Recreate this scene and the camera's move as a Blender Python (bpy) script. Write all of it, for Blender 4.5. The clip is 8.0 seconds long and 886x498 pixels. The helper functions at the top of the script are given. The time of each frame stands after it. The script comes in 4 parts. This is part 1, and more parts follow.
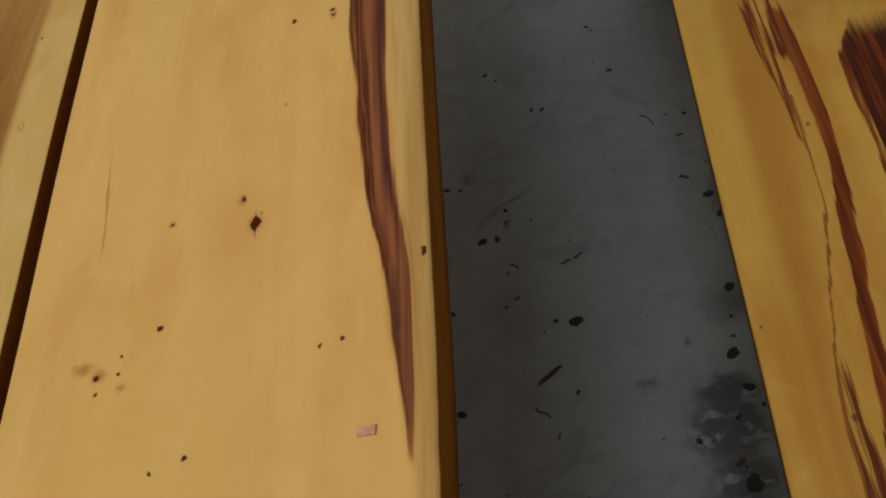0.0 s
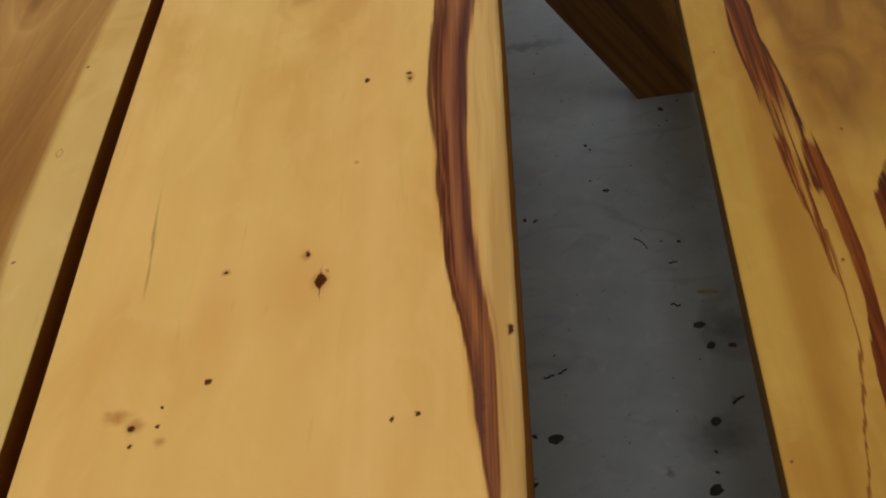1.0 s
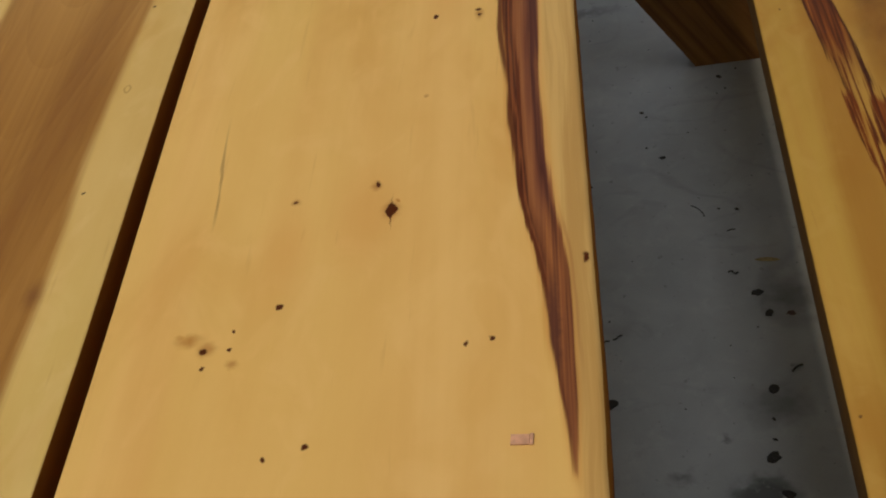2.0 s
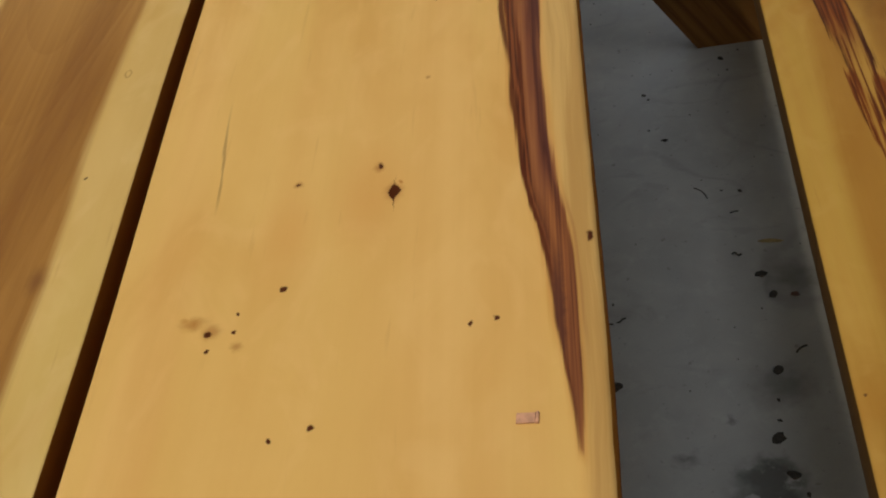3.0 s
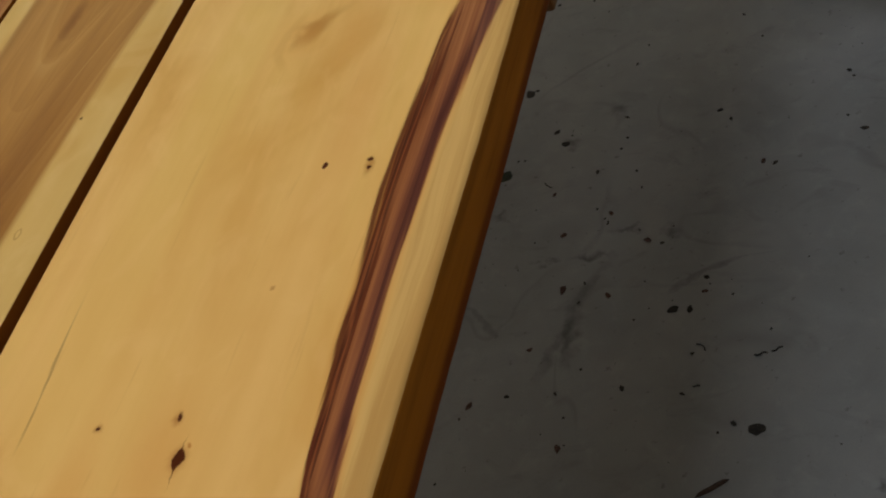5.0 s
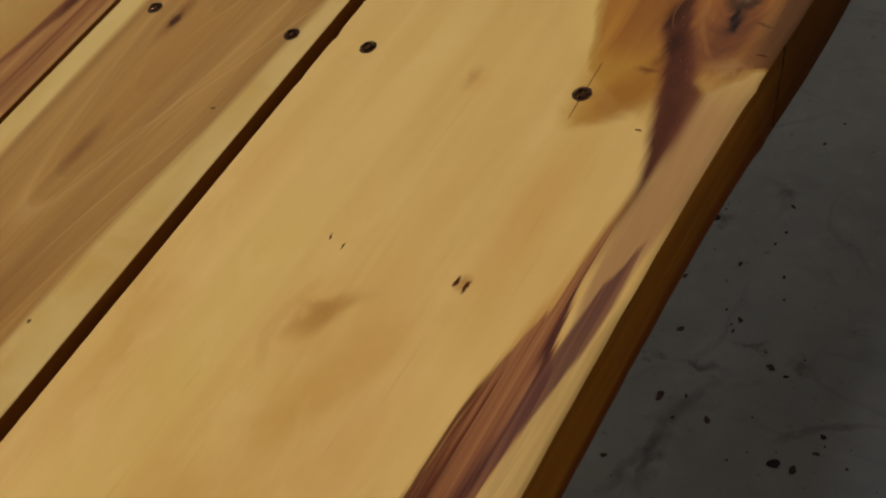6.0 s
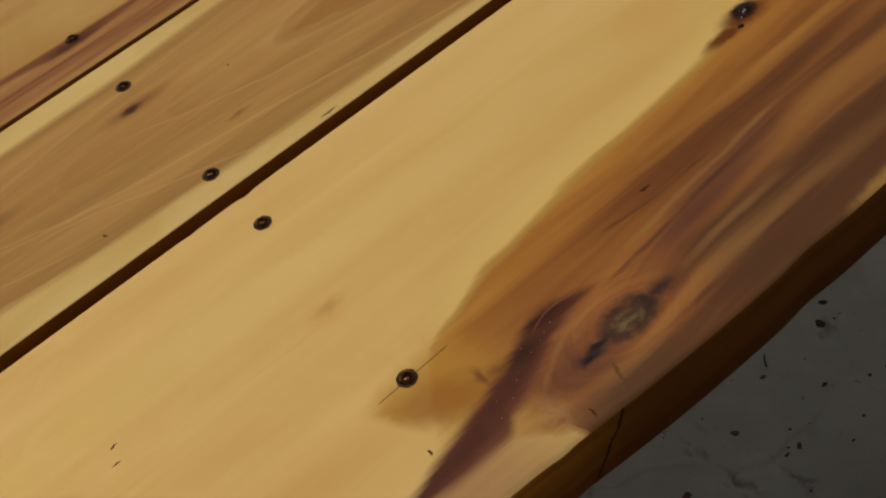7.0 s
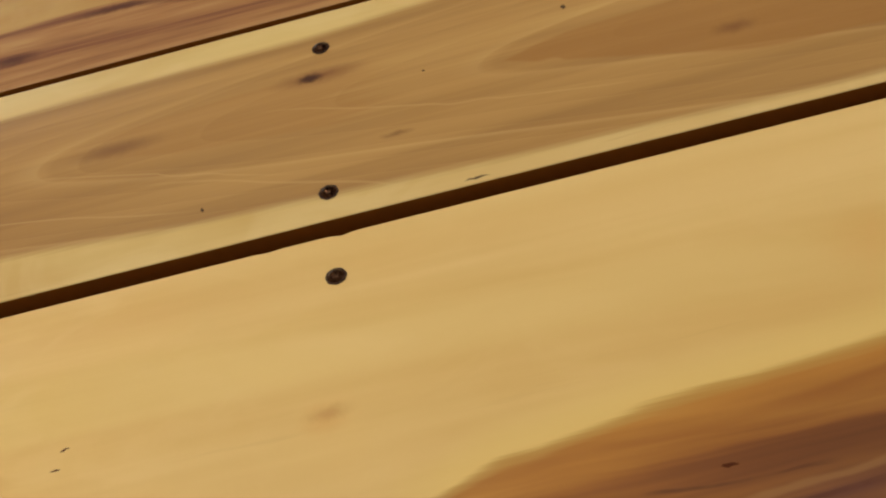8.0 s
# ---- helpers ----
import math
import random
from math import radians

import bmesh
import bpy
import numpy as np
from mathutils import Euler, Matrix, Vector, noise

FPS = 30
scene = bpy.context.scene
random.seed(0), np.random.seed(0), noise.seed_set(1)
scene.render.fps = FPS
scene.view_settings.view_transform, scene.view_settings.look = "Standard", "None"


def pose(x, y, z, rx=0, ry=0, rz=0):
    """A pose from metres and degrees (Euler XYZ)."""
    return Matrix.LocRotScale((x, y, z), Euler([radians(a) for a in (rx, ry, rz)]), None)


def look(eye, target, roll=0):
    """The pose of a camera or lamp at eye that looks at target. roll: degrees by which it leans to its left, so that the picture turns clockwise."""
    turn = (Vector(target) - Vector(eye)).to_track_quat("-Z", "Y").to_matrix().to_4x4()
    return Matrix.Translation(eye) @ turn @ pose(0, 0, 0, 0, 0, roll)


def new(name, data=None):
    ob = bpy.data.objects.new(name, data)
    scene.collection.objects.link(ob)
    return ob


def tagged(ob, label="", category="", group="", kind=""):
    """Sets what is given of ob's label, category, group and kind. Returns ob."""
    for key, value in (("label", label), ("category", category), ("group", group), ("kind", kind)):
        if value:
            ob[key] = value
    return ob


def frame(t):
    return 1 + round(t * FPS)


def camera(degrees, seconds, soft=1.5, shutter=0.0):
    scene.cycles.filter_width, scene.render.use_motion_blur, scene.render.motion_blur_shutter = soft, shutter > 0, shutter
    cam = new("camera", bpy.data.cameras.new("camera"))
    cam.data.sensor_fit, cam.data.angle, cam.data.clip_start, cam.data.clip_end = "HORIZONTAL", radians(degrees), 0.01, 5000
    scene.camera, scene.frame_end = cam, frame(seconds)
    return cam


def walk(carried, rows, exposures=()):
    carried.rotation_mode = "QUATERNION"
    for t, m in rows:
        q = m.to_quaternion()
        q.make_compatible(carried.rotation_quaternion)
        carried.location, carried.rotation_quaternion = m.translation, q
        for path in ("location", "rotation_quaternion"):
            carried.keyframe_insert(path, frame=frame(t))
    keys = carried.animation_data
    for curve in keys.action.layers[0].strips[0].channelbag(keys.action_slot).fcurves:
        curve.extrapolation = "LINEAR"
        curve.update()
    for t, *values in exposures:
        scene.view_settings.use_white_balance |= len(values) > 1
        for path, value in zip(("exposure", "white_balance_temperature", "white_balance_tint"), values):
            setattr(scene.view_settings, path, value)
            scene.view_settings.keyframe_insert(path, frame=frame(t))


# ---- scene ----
cam = camera(42.0, 8.0, soft=2.0)
PATH = [
    (0, (0.187, -0.381, 1.119), (-0.186, 0.945, -0.332), -24.6),
    (0.3, (0.172, -0.37, 1.106), (-0.15, 0.975, -0.339), -22.0),
    (0.5, (0.15, -0.368, 1.107), (-0.133, 1.015, -0.31), -18.5),
    (0.8, (0.121, -0.362, 1.101), (-0.113, 1.075, -0.27), -14.2),
    (1, (0.115, -0.365, 1.095), (-0.118, 1.099, -0.248), -13.1),
    (1.2, (0.107, -0.363, 1.089), (-0.128, 1.106, -0.248), -12.3),
    (1.5, (0.104, -0.364, 1.084), (-0.159, 1.093, -0.26), -12.7),
    (1.8, (0.101, -0.371, 1.079), (-0.193, 1.077, -0.269), -13.9),
    (2, (0.1, -0.376, 1.076), (-0.214, 1.065, -0.275), -14.7),
    (2.2, (0.1, -0.38, 1.077), (-0.232, 1.048, -0.283), -15.3),
    (3.3, (0.098, -0.373, 1.073), (-0.205, 1.055, -0.295), -15.9),
    (3.5, (0.094, -0.367, 1.075), (-0.174, 1.102, -0.255), -15.3),
    (3.8, (0.109, -0.351, 1.086), (-0.167, 1.173, -0.179), -15.2),
    (4, (0.12, -0.333, 1.09), (-0.191, 1.179, -0.181), -16.5),
    (4.2, (0.136, -0.298, 1.087), (-0.246, 1.159, -0.228), -18.1),
    (5.3, (0.301, -0.126, 1.061), (-0.669, 0.986, -0.289), -31.3),
    (5.5, (0.297, -0.081, 1.065), (-0.73, 0.995, -0.273), -30.9),
    (5.7, (0.279, -0.014, 1.061), (-0.784, 1.031, -0.272), -28.0),
    (6, (0.245, 0.088, 1.078), (-0.803, 1.01, -0.353), -23.8),
    (6.3, (0.237, 0.134, 1.073), (-0.824, 1.052, -0.353), -20.6),
    (6.5, (0.256, 0.194, 1.074), (-0.881, 0.993, -0.365), -22.2),
    (6.7, (0.271, 0.241, 1.089), (-0.902, 0.941, -0.372), -22.2),
    (7, (0.286, 0.315, 1.109), (-0.967, 0.847, -0.357), -21.0),
    (7.3, (0.276, 0.363, 1.106), (-1.068, 0.767, -0.319), -17.3),
    (7.5, (0.258, 0.386, 1.105), (-1.113, 0.666, -0.325), -16.1),
    (7.7, (0.226, 0.418, 1.088), (-1.153, 0.507, -0.358), -17.5),
    (7.8, (0.218, 0.433, 1.082), (-1.162, 0.438, -0.365), -18.0),
    (8, (0.214, 0.475, 1.083), (-1.157, 0.341, -0.367), -17.9),
]
EXPOSURES = [(0.0, -0.47, 6640, 10), (0.5, -0.33, 6650, 10), (1.0, -0.29, 6680, 10), (2.0, -0.33, 6700, 10), (4.0, -0.17, 6720, 10), (5.5, -0.44, 6620, 10), (6.0, -0.46, 6620, 10), (6.5, -0.45, 6620, 10), (7.0, -0.33, 6560, 10), (7.5, -0.12, 6480, 10), (8.0, -0.09, 6400, 10)]
walk(cam, [(t, look(eye, target, roll)) for t, eye, target, roll in PATH], EXPOSURES)

# ---- world and light ----
world = bpy.data.worlds.new("sky")
scene.world = world
world.use_nodes = True
sky = world.node_tree.nodes.new("ShaderNodeTexSky")
sky.sky_type, sky.sun_disc = "NISHITA", False
sky.sun_elevation, sky.sun_rotation = radians(35), radians(40)
world.node_tree.nodes["Background"].inputs["Strength"].default_value = 0.1
world.node_tree.links.new(sky.outputs[0], world.node_tree.nodes["Background"].inputs["Color"])


def area_lamp(name, watts, colour, size, m):
    data = bpy.data.lights.new(name, "AREA")
    data.energy, data.color, data.shape, data.size, data.size_y = watts, colour, "RECTANGLE", *size
    ob = new(name, data)
    ob.matrix_world = m
    return ob


# added fill from overhead, to lift the floor between table and bench
area_lamp("overhead_fill", 58, (0.84, 0.92, 1.0), (1.2, 3.0), pose(0.35, 0.6, 6.33))
area_lamp("gateway_daylight", 2.2, (0.74, 0.87, 1.0), (2.0, 1.9), look((0.8, 3.98, 1.0), (0.8, 0.0, 0.6)))
LAMP = (-1.60, -1.90, 6.20)
area_lamp("ceiling_lamp_light", 220, (1.0, 0.892, 0.66), (0.22, 1.2), pose(LAMP[0], LAMP[1], LAMP[2] - 0.01))
# added low fill from the west, to lift the floor under the table
area_lamp("west_fill", 13, (0.78, 0.89, 1.0), (1.8, 1.85), look((-3.18, -1.5, 0.95), (0.0, 0.2, 0.5)))


# ---- node helpers ----
class Nodes:
    """Short forms for the nodes of one material."""

    def __init__(self, name):
        self.mat = bpy.data.materials.new(name)
        self.mat.use_nodes = True
        self.tree = self.mat.node_tree
        self.bsdf = self.tree.nodes["Principled BSDF"]
        self.place = self.tree.nodes.new("ShaderNodeNewGeometry").outputs["Position"]
        cut = self.make("ShaderNodeSeparateXYZ", self.place)
        self.x, self.y, self.z = cut.outputs

    def put(self, socket, value):
        if isinstance(value, bpy.types.NodeSocket):
            self.tree.links.new(value, socket)
        elif isinstance(value, tuple) and len(value) == 3 and socket.type == "RGBA":
            socket.default_value = (*value, 1)
        elif not isinstance(value, (int, float)) or abs(socket.default_value - value) > 1e-9:
            socket.default_value = value

    def make(self, kind, *values):
        node = self.tree.nodes.new(kind)
        for n, value in enumerate(values):
            if value is not None:
                self.put(node.inputs[n], value)
        return node

    def math(self, op, a, b=0.0, c=0.0):
        node = self.tree.nodes.new("ShaderNodeMath")
        node.operation = op
        count = 3 if op == "MULTIPLY_ADD" else 1 if op in ("ABSOLUTE", "SQRT", "FRACT") else 2
        for n, value in enumerate((a, b, c)[:count]):
            self.put(node.inputs[n], value)
        return node.outputs[0]

    def add(self, a, b):
        return self.math("ADD", a, b)

    def sub(self, a, b):
        return self.math("SUBTRACT", a, b)

    def mul(self, a, b):
        return self.math("MULTIPLY", a, b)

    def top(self, a, b):
        return self.math("MAXIMUM", a, b)

    def step(self, value, low, high, to=1.0):
        node = self.tree.nodes.new("ShaderNodeMapRange")
        node.interpolation_type = "SMOOTHSTEP"
        for n, v in enumerate((value, low, high, 0.0, to)):
            self.put(node.inputs[n], v)
        return node.outputs[0]

    def mix(self, share, a, b):
        node = self.tree.nodes.new("ShaderNodeMix")
        node.data_type = "RGBA"
        self.put(node.inputs[0], share)
        self.put(node.inputs[6], a)
        self.put(node.inputs[7], b)
        return node.outputs[2]

    def at(self, x, y, z=0.0):
        return self.make("ShaderNodeCombineXYZ", x, y, z).outputs[0]

    def noise(self, stretch, scale=1.0, detail=3.0, rough=0.5, bend=0.0, vector=None, shift=0.0):
        """Noise over the place, stretched: stretch is the frequency along x, y and z."""
        way = self.tree.nodes.new("ShaderNodeMapping")
        self.put(way.inputs["Vector"], vector or self.place)
        if shift:
            way.inputs["Location"].default_value = (shift, 0, 0)
        way.inputs["Scale"].default_value = stretch
        node = self.tree.nodes.new("ShaderNodeTexNoise")
        self.put(node.inputs["Vector"], way.outputs[0])
        for key, value in (("Scale", scale), ("Detail", detail), ("Roughness", rough), ("Distortion", bend)):
            self.put(node.inputs[key], value)
        return node.outputs[0]

    def curve(self, along, points):
        """A smooth function of one value through (value, result) pairs."""
        low, high = points[0][0], points[-1][0]
        least, most = min(v for _, v in points), max(v for _, v in points)
        unit = self.math("MULTIPLY_ADD", along, 1 / (high - low), -low / (high - low))
        node = self.tree.nodes.new("ShaderNodeValToRGB")
        ramp = node.color_ramp
        ramp.interpolation = "CARDINAL"
        for u, _ in points[1:-1]:
            ramp.elements.new((u - low) / (high - low))
        for element, (u, v) in zip(ramp.elements, points):
            g = (v - least) / (most - least or 1)
            element.color = (g, g, g, g)
        self.put(node.inputs[0], unit)
        return self.math("MULTIPLY_ADD", node.outputs["Alpha"], most - least, least)

    def tones(self, value, stops):
        node = self.tree.nodes.new("ShaderNodeValToRGB")
        ramp = node.color_ramp
        while len(ramp.elements) < len(stops):
            ramp.elements.new(0.5)
        for element, (p, c) in zip(ramp.elements, stops):
            element.position = p
        for element, (p, c) in zip(ramp.elements, stops):
            element.color = (*c, 1)
        self.put(node.inputs[0], value)
        return node.outputs[0]

    def band(self, x, left, right, soft=0.0012, fade=0.0, fray=3.5):
        """A streak of the grain between two edges that run along the plank: its mask, and 0 to 1 across it. fade: how far its ends fray."""
        a, b = self.curve(self.y, left), self.curve(self.y, right)
        width = self.sub(b, a)
        inside = self.math("MINIMUM", self.sub(x, a), self.sub(b, x))
        y, near, far = self.y, left[0][0], left[-1][0]
        if fade:
            y = self.add(y, self.mul(self.sub(self.noise((330, 5, 10), 1.0, 2), 0.5), fray * fade))
        ends = self.mul(self.step(y, near, near + fade + 0.0005), self.step(y, far, far - fade - 0.0005))
        return self.mul(self.step(inside, -soft * 0.3, soft), ends), self.math("MINIMUM", self.top(self.math("DIVIDE", self.sub(x, a), self.top(width, 0.0005)), 0.0), 1.0)

    def stroke(self, x, points, wide, fade=0.008):
        """A thin line of the grain through (y, x) points; wide: half its width."""
        off = self.math("ABSOLUTE", self.sub(x, self.curve(self.y, points)))
        ends = self.mul(self.step(self.y, points[0][0], points[0][0] + fade), self.step(self.y, points[-1][0], points[-1][0] - fade))
        return self.mul(self.step(off, wide, wide * 0.2), ends)

    def spot(self, y, x, ry, rx, inner=0.3):
        """A soft oval at a place of the surface."""
        u = self.math("MULTIPLY_ADD", self.flat[0], 1 / rx, -x / rx)
        v = self.math("MULTIPLY_ADD", self.flat[1], 1 / ry, -y / ry)
        far = self.math("SQRT", self.math("MULTIPLY_ADD", u, u, self.mul(v, v)))
        return self.step(far, 1.0, inner)

    def diamond(self, y, x, ry, rx, inner=0.7):
        """A lozenge at a place of the surface, with points along and across the grain."""
        u = self.math("ABSOLUTE", self.math("MULTIPLY_ADD", self.flat[0], 1 / rx, -x / rx))
        v = self.math("ABSOLUTE", self.math("MULTIPLY_ADD", self.flat[1], 1 / ry, -y / ry))
        return self.step(self.add(u, v), 1.0, inner)

    def spots(self, rows, inner=0.3):
        out = None
        for row in rows:
            one = self.spot(*row, inner=inner)
            out = one if out is None else self.top(out, one)
        return out

    def wobble(self, amount, scale):
        """The place, shaken a little, so that ovals get uneven rims."""
        a = self.noise((scale, scale, scale), 1.0, 2)
        b = self.noise((scale, -scale, scale), 1.3, 2)
        self.flat = self.math("MULTIPLY_ADD", self.sub(a, 0.5), amount * 2, self.x), self.math("MULTIPLY_ADD", self.sub(b, 0.5), amount * 2, self.y)

    def finish(self, colour, rough, height=None, strength=0.1, distance=0.001, metal=0.0, coat=0.0, gloss=0.5):
        self.put(self.bsdf.inputs["Base Color"], colour)
        self.put(self.bsdf.inputs["Roughness"], rough)
        self.put(self.bsdf.inputs["Metallic"], metal)
        self.put(self.bsdf.inputs["Coat Weight"], coat)
        self.put(self.bsdf.inputs["Coat Roughness"], 0.28)
        self.put(self.bsdf.inputs["Specular IOR Level"], gloss)
        if height is not None:
            bump = self.tree.nodes.new("ShaderNodeBump")
            bump.inputs["Strength"].default_value, bump.inputs["Distance"].default_value = strength, distance
            self.put(bump.inputs["Height"], height)
            self.put(self.bsdf.inputs["Normal"], bump.outputs[0])
        return self.mat


# ---- wood ----
SAP, SAP_DEEP, AMBER = (0.785, 0.525, 0.206), (0.630, 0.372, 0.112), (0.52, 0.25, 0.050)
DARK = (0.035, 0.014, 0.010)


def sapwood(n, pale=SAP, deep=SAP_DEEP):
    """The pale wood under a clear finish: broad soft bands along the plank and fine lines."""
    broad = n.noise((24, 1.6, 8), 1.0, 3, 0.5, 0.8)
    cloud = n.noise((16, 7, 4), 1.0, 3, 0.55, 0.9)
    lines = n.noise((420, 9, 300), 1.0, 3, 0.6)
    thin = n.noise((130, 3.0, 40), 1.0, 3, 0.6, 0.3)
    tone = n.add(n.add(n.mul(broad, 0.48), n.mul(cloud, 0.43)), n.mul(thin, 0.09))
    colour = n.mix(n.step(tone, 0.34, 0.66), pale, deep)
    tint = n.noise((13, 1.1, 5), 1.0, 2, 0.5, 0.6, shift=7.3)
    colour = n.mix(n.mul(n.step(tint, 0.50, 0.64), 0.5), colour, tuple(p * q for p, q in zip(pale, (0.96, 1.02, 0.90))))
    colour = n.mix(n.mul(n.step(tint, 0.46, 0.34), 0.5), colour, tuple(p * q for p, q in zip(pale, (0.98, 0.92, 0.96))))
    colour = n.mix(n.mul(n.step(cloud, 0.55, 0.75), 0.24), colour, AMBER)
    colour = n.mix(n.mul(n.step(lines, 0.45, 0.75), 0.045), colour, AMBER)
    ripple = n.noise((34, 20, 10), 1.0, 3, 0.55, 1.0, shift=1.7)
    colour = n.mix(n.mul(n.step(ripple, 0.48, 0.70), 0.30), colour, tuple(min(0.9, p * q) for p, q in zip(pale, (1.06, 1.10, 1.25))))
    fleck = n.noise((240, 16, 10), 1.0, 2, 0.5, 0.4, shift=4.4)
    colour = n.mix(n.mul(n.step(fleck, 0.66, 0.78), 0.22), colour, (0.40, 0.20, 0.06))
    return colour, lines


def jagged(n, amount=0.0022):
    """x with a ragged, lengthwise shake, for the rims of streaks."""
    coarse = n.noise((60, 7, 10), 1.0, 3, 0.5)
    fine = n.noise((600, 12, 60), 1.0, 3, 0.6)
    return n.add(n.x, n.add(n.mul(n.sub(coarse, 0.5), amount * 2), n.mul(n.sub(fine, 0.5), amount * 1.4)))


def plank_finish(n, colour, lines, rough=0.36):
    """Thin satin finish over the grain."""
    cloud = n.noise((14, 10, 8), 1.0, 3, 0.5)
    height = n.add(n.mul(lines, 0.6), n.mul(cloud, 0.8))
    sheen = n.math("MULTIPLY_ADD", cloud, 0.14, rough - 0.07)
    return n.finish(colour, sheen, height, 0.07, 0.0006, gloss=0.15)


def edge_plank_wood():
    n = Nodes("knotty_sapwood_finish")
    n.wobble(0.0016, 220)
    # grain that bends round the big knot
    pull = n.spot(0.472, 0.066, 0.075, 0.045, 0.0)
    turn = n.mul(n.mul(pull, n.sub(n.y, 0.455)), 0.28)
    bent = n.at(n.add(n.add(n.add(n.x, n.mul(pull, -0.016)), turn), n.mul(n.sub(n.noise((26, 7, 4), 1, 3), 0.5), 0.014)), n.mul(n.y, 1.0), n.z)
    bent_x = n.add(n.x, n.mul(n.sub(n.noise((90, 30, 10), 1.0, 2), 0.5), 0.004))
    streak = n.noise((46, 3.0, 10), 1.0, 3, 0.56, 0.5, bent)
    fine = n.noise((420, 9, 30), 1.0, 4, 0.62, 0.2, bent)
    aside, ahead = n.math("MULTIPLY_ADD", n.x, 1 / 0.55, -0.0640 / 0.55), n.sub(n.y, 0.4700)
    round_knot = n.math("SQRT", n.math("MULTIPLY_ADD", aside, aside, n.mul(ahead, ahead)))
    shaken = n.add(round_knot, n.mul(n.sub(n.noise((70, 45, 10), 1.0, 3), 0.5), 0.012))
    curls = n.noise((1, 1, 1), 1.0, 3, 0.6, 0.0, n.at(n.mul(shaken, 190), n.mul(aside, 14), n.mul(ahead, 10)))
    wrap = n.mul(n.step(round_knot, 0.060, 0.022), n.step(n.y, 0.52, 0.47))
    # the bent grain also shakes the place by a hair
    n.x, n.y = n.math("MULTIPLY_ADD", fine, 0.0004, n.x), n.math("MULTIPLY_ADD", streak, 0.0004, n.y)
    n.flat = n.math("MULTIPLY_ADD", fine, 0.0004, n.flat[0]), n.math("MULTIPLY_ADD", streak, 0.0004, n.flat[1])
    colour, lines = sapwood(n)
    cloudy = n.noise((30, 22, 10), 1.0, 3)
    colour = n.mix(n.mul(n.step(n.add(n.y, n.mul(cloudy, 0.15)), 0.25, 0.55), 0.75), colour, n.mix(n.step(n.noise((26, 2.2, 8), 1.0, 3, 0.5, 0.8, shift=3.1), 0.33, 0.67), (0.75, 0.525, 0.224), (0.65, 0.425, 0.154)))
    colour = n.mix(n.mul(n.step(n.add(n.y, n.mul(cloudy, 0.12)), 0.30, 0.12), 0.35), colour, (0.72, 0.430, 0.160))
    # amber clouds in the sapwood
    clouds = n.spots([(0.0, -0.01, 0.05, 0.03), (-0.02, -0.045, 0.05, 0.02), (0.25, -0.03, 0.03, 0.018), (0.245, 0.0, 0.05, 0.02),
                      (0.391, -0.033, 0.012, 0.01), (0.19, 0.02, 0.08, 0.02), (0.33, 0.03, 0.07, 0.02), (0.60, -0.055, 0.03, 0.02)], 0.0)
    colour = n.mix(n.mul(clouds, n.math("MULTIPLY_ADD", n.noise((60, 12, 10)), 0.8, 0.05)), colour, (0.64, 0.345, 0.110))
    blush = n.spots([(0.257, -0.030, 0.006, 0.013), (0.248, -0.036, 0.012, 0.004), (0.393, -0.035, 0.013, 0.005), (-0.066, -0.079, 0.004, 0.009), (0.631, -0.022, 0.02, 0.012)], 0.1)
    colour = n.mix(n.mul(blush, n.math("MULTIPLY_ADD", n.noise((90, 60, 10), 1.0, 3), 0.9, -0.12)), colour, (0.36, 0.165, 0.045))
    brushed = n.mul(n.spots([(-0.0665, -0.0790, 0.0060, 0.0095), (-0.0640, -0.0840, 0.0025, 0.0035)], 0.05), n.math("MULTIPLY_ADD", n.noise((160, 70, 10), 1.0, 3), 1.3, -0.15))
    colour = n.mix(brushed, colour, (0.40, 0.175, 0.035))
    smear = n.stroke(n.add(n.x, n.mul(n.sub(cloudy, 0.5), 0.010)), [(0.236, -0.0350), (0.244, -0.0300), (0.252, -0.0270), (0.262, -0.0230), (0.275, -0.0120)], 0.0095, 0.016)
    smear = n.top(smear, n.mul(n.stroke(n.add(n.x, n.mul(n.sub(cloudy, 0.5), 0.012)), [(0.215, -0.0300), (0.235, -0.0420), (0.255, -0.0430), (0.275, -0.0350)], 0.0045, 0.02), 0.28))
    colour = n.mix(n.mul(smear, 0.62), colour, (0.40, 0.185, 0.038))
    # tan margin beside the live edge
    ragged = jagged(n)
    margin, _ = n.band(ragged, [(0.20, 0.074), (0.271, 0.0725), (0.288, 0.0700), (0.319, 0.0670), (0.343, 0.0680), (0.359, 0.0700), (0.40, 0.067), (0.42, 0.078), (0.435, 0.092)], [(0.20, 0.078), (0.271, 0.0800), (0.288, 0.0820), (0.319, 0.0855), (0.343, 0.0880), (0.359, 0.0890), (0.40, 0.0895), (0.42, 0.0935), (0.435, 0.096)], 0.0035, 0.01)
    colour = n.mix(n.mul(margin, 0.85), colour, n.mix(n.step(n.add(n.mul(streak, 0.72), n.mul(fine, 0.28)), 0.34, 0.66), (0.44, 0.240, 0.112), (0.33, 0.165, 0.075)))
    # highlight along the rounded edge, painted as a paler strip
    arris_highlight, _ = n.band(n.x, [(0.18, 0.0858), (0.30, 0.0856), (0.36, 0.0862), (0.40, 0.0872), (0.43, 0.0895)], [(0.18, 0.096), (0.30, 0.098), (0.36, 0.10), (0.40, 0.10), (0.43, 0.10)], 0.0022, 0.02)
    colour = n.mix(n.mul(arris_highlight, 0.30), colour, (0.62, 0.42, 0.19))
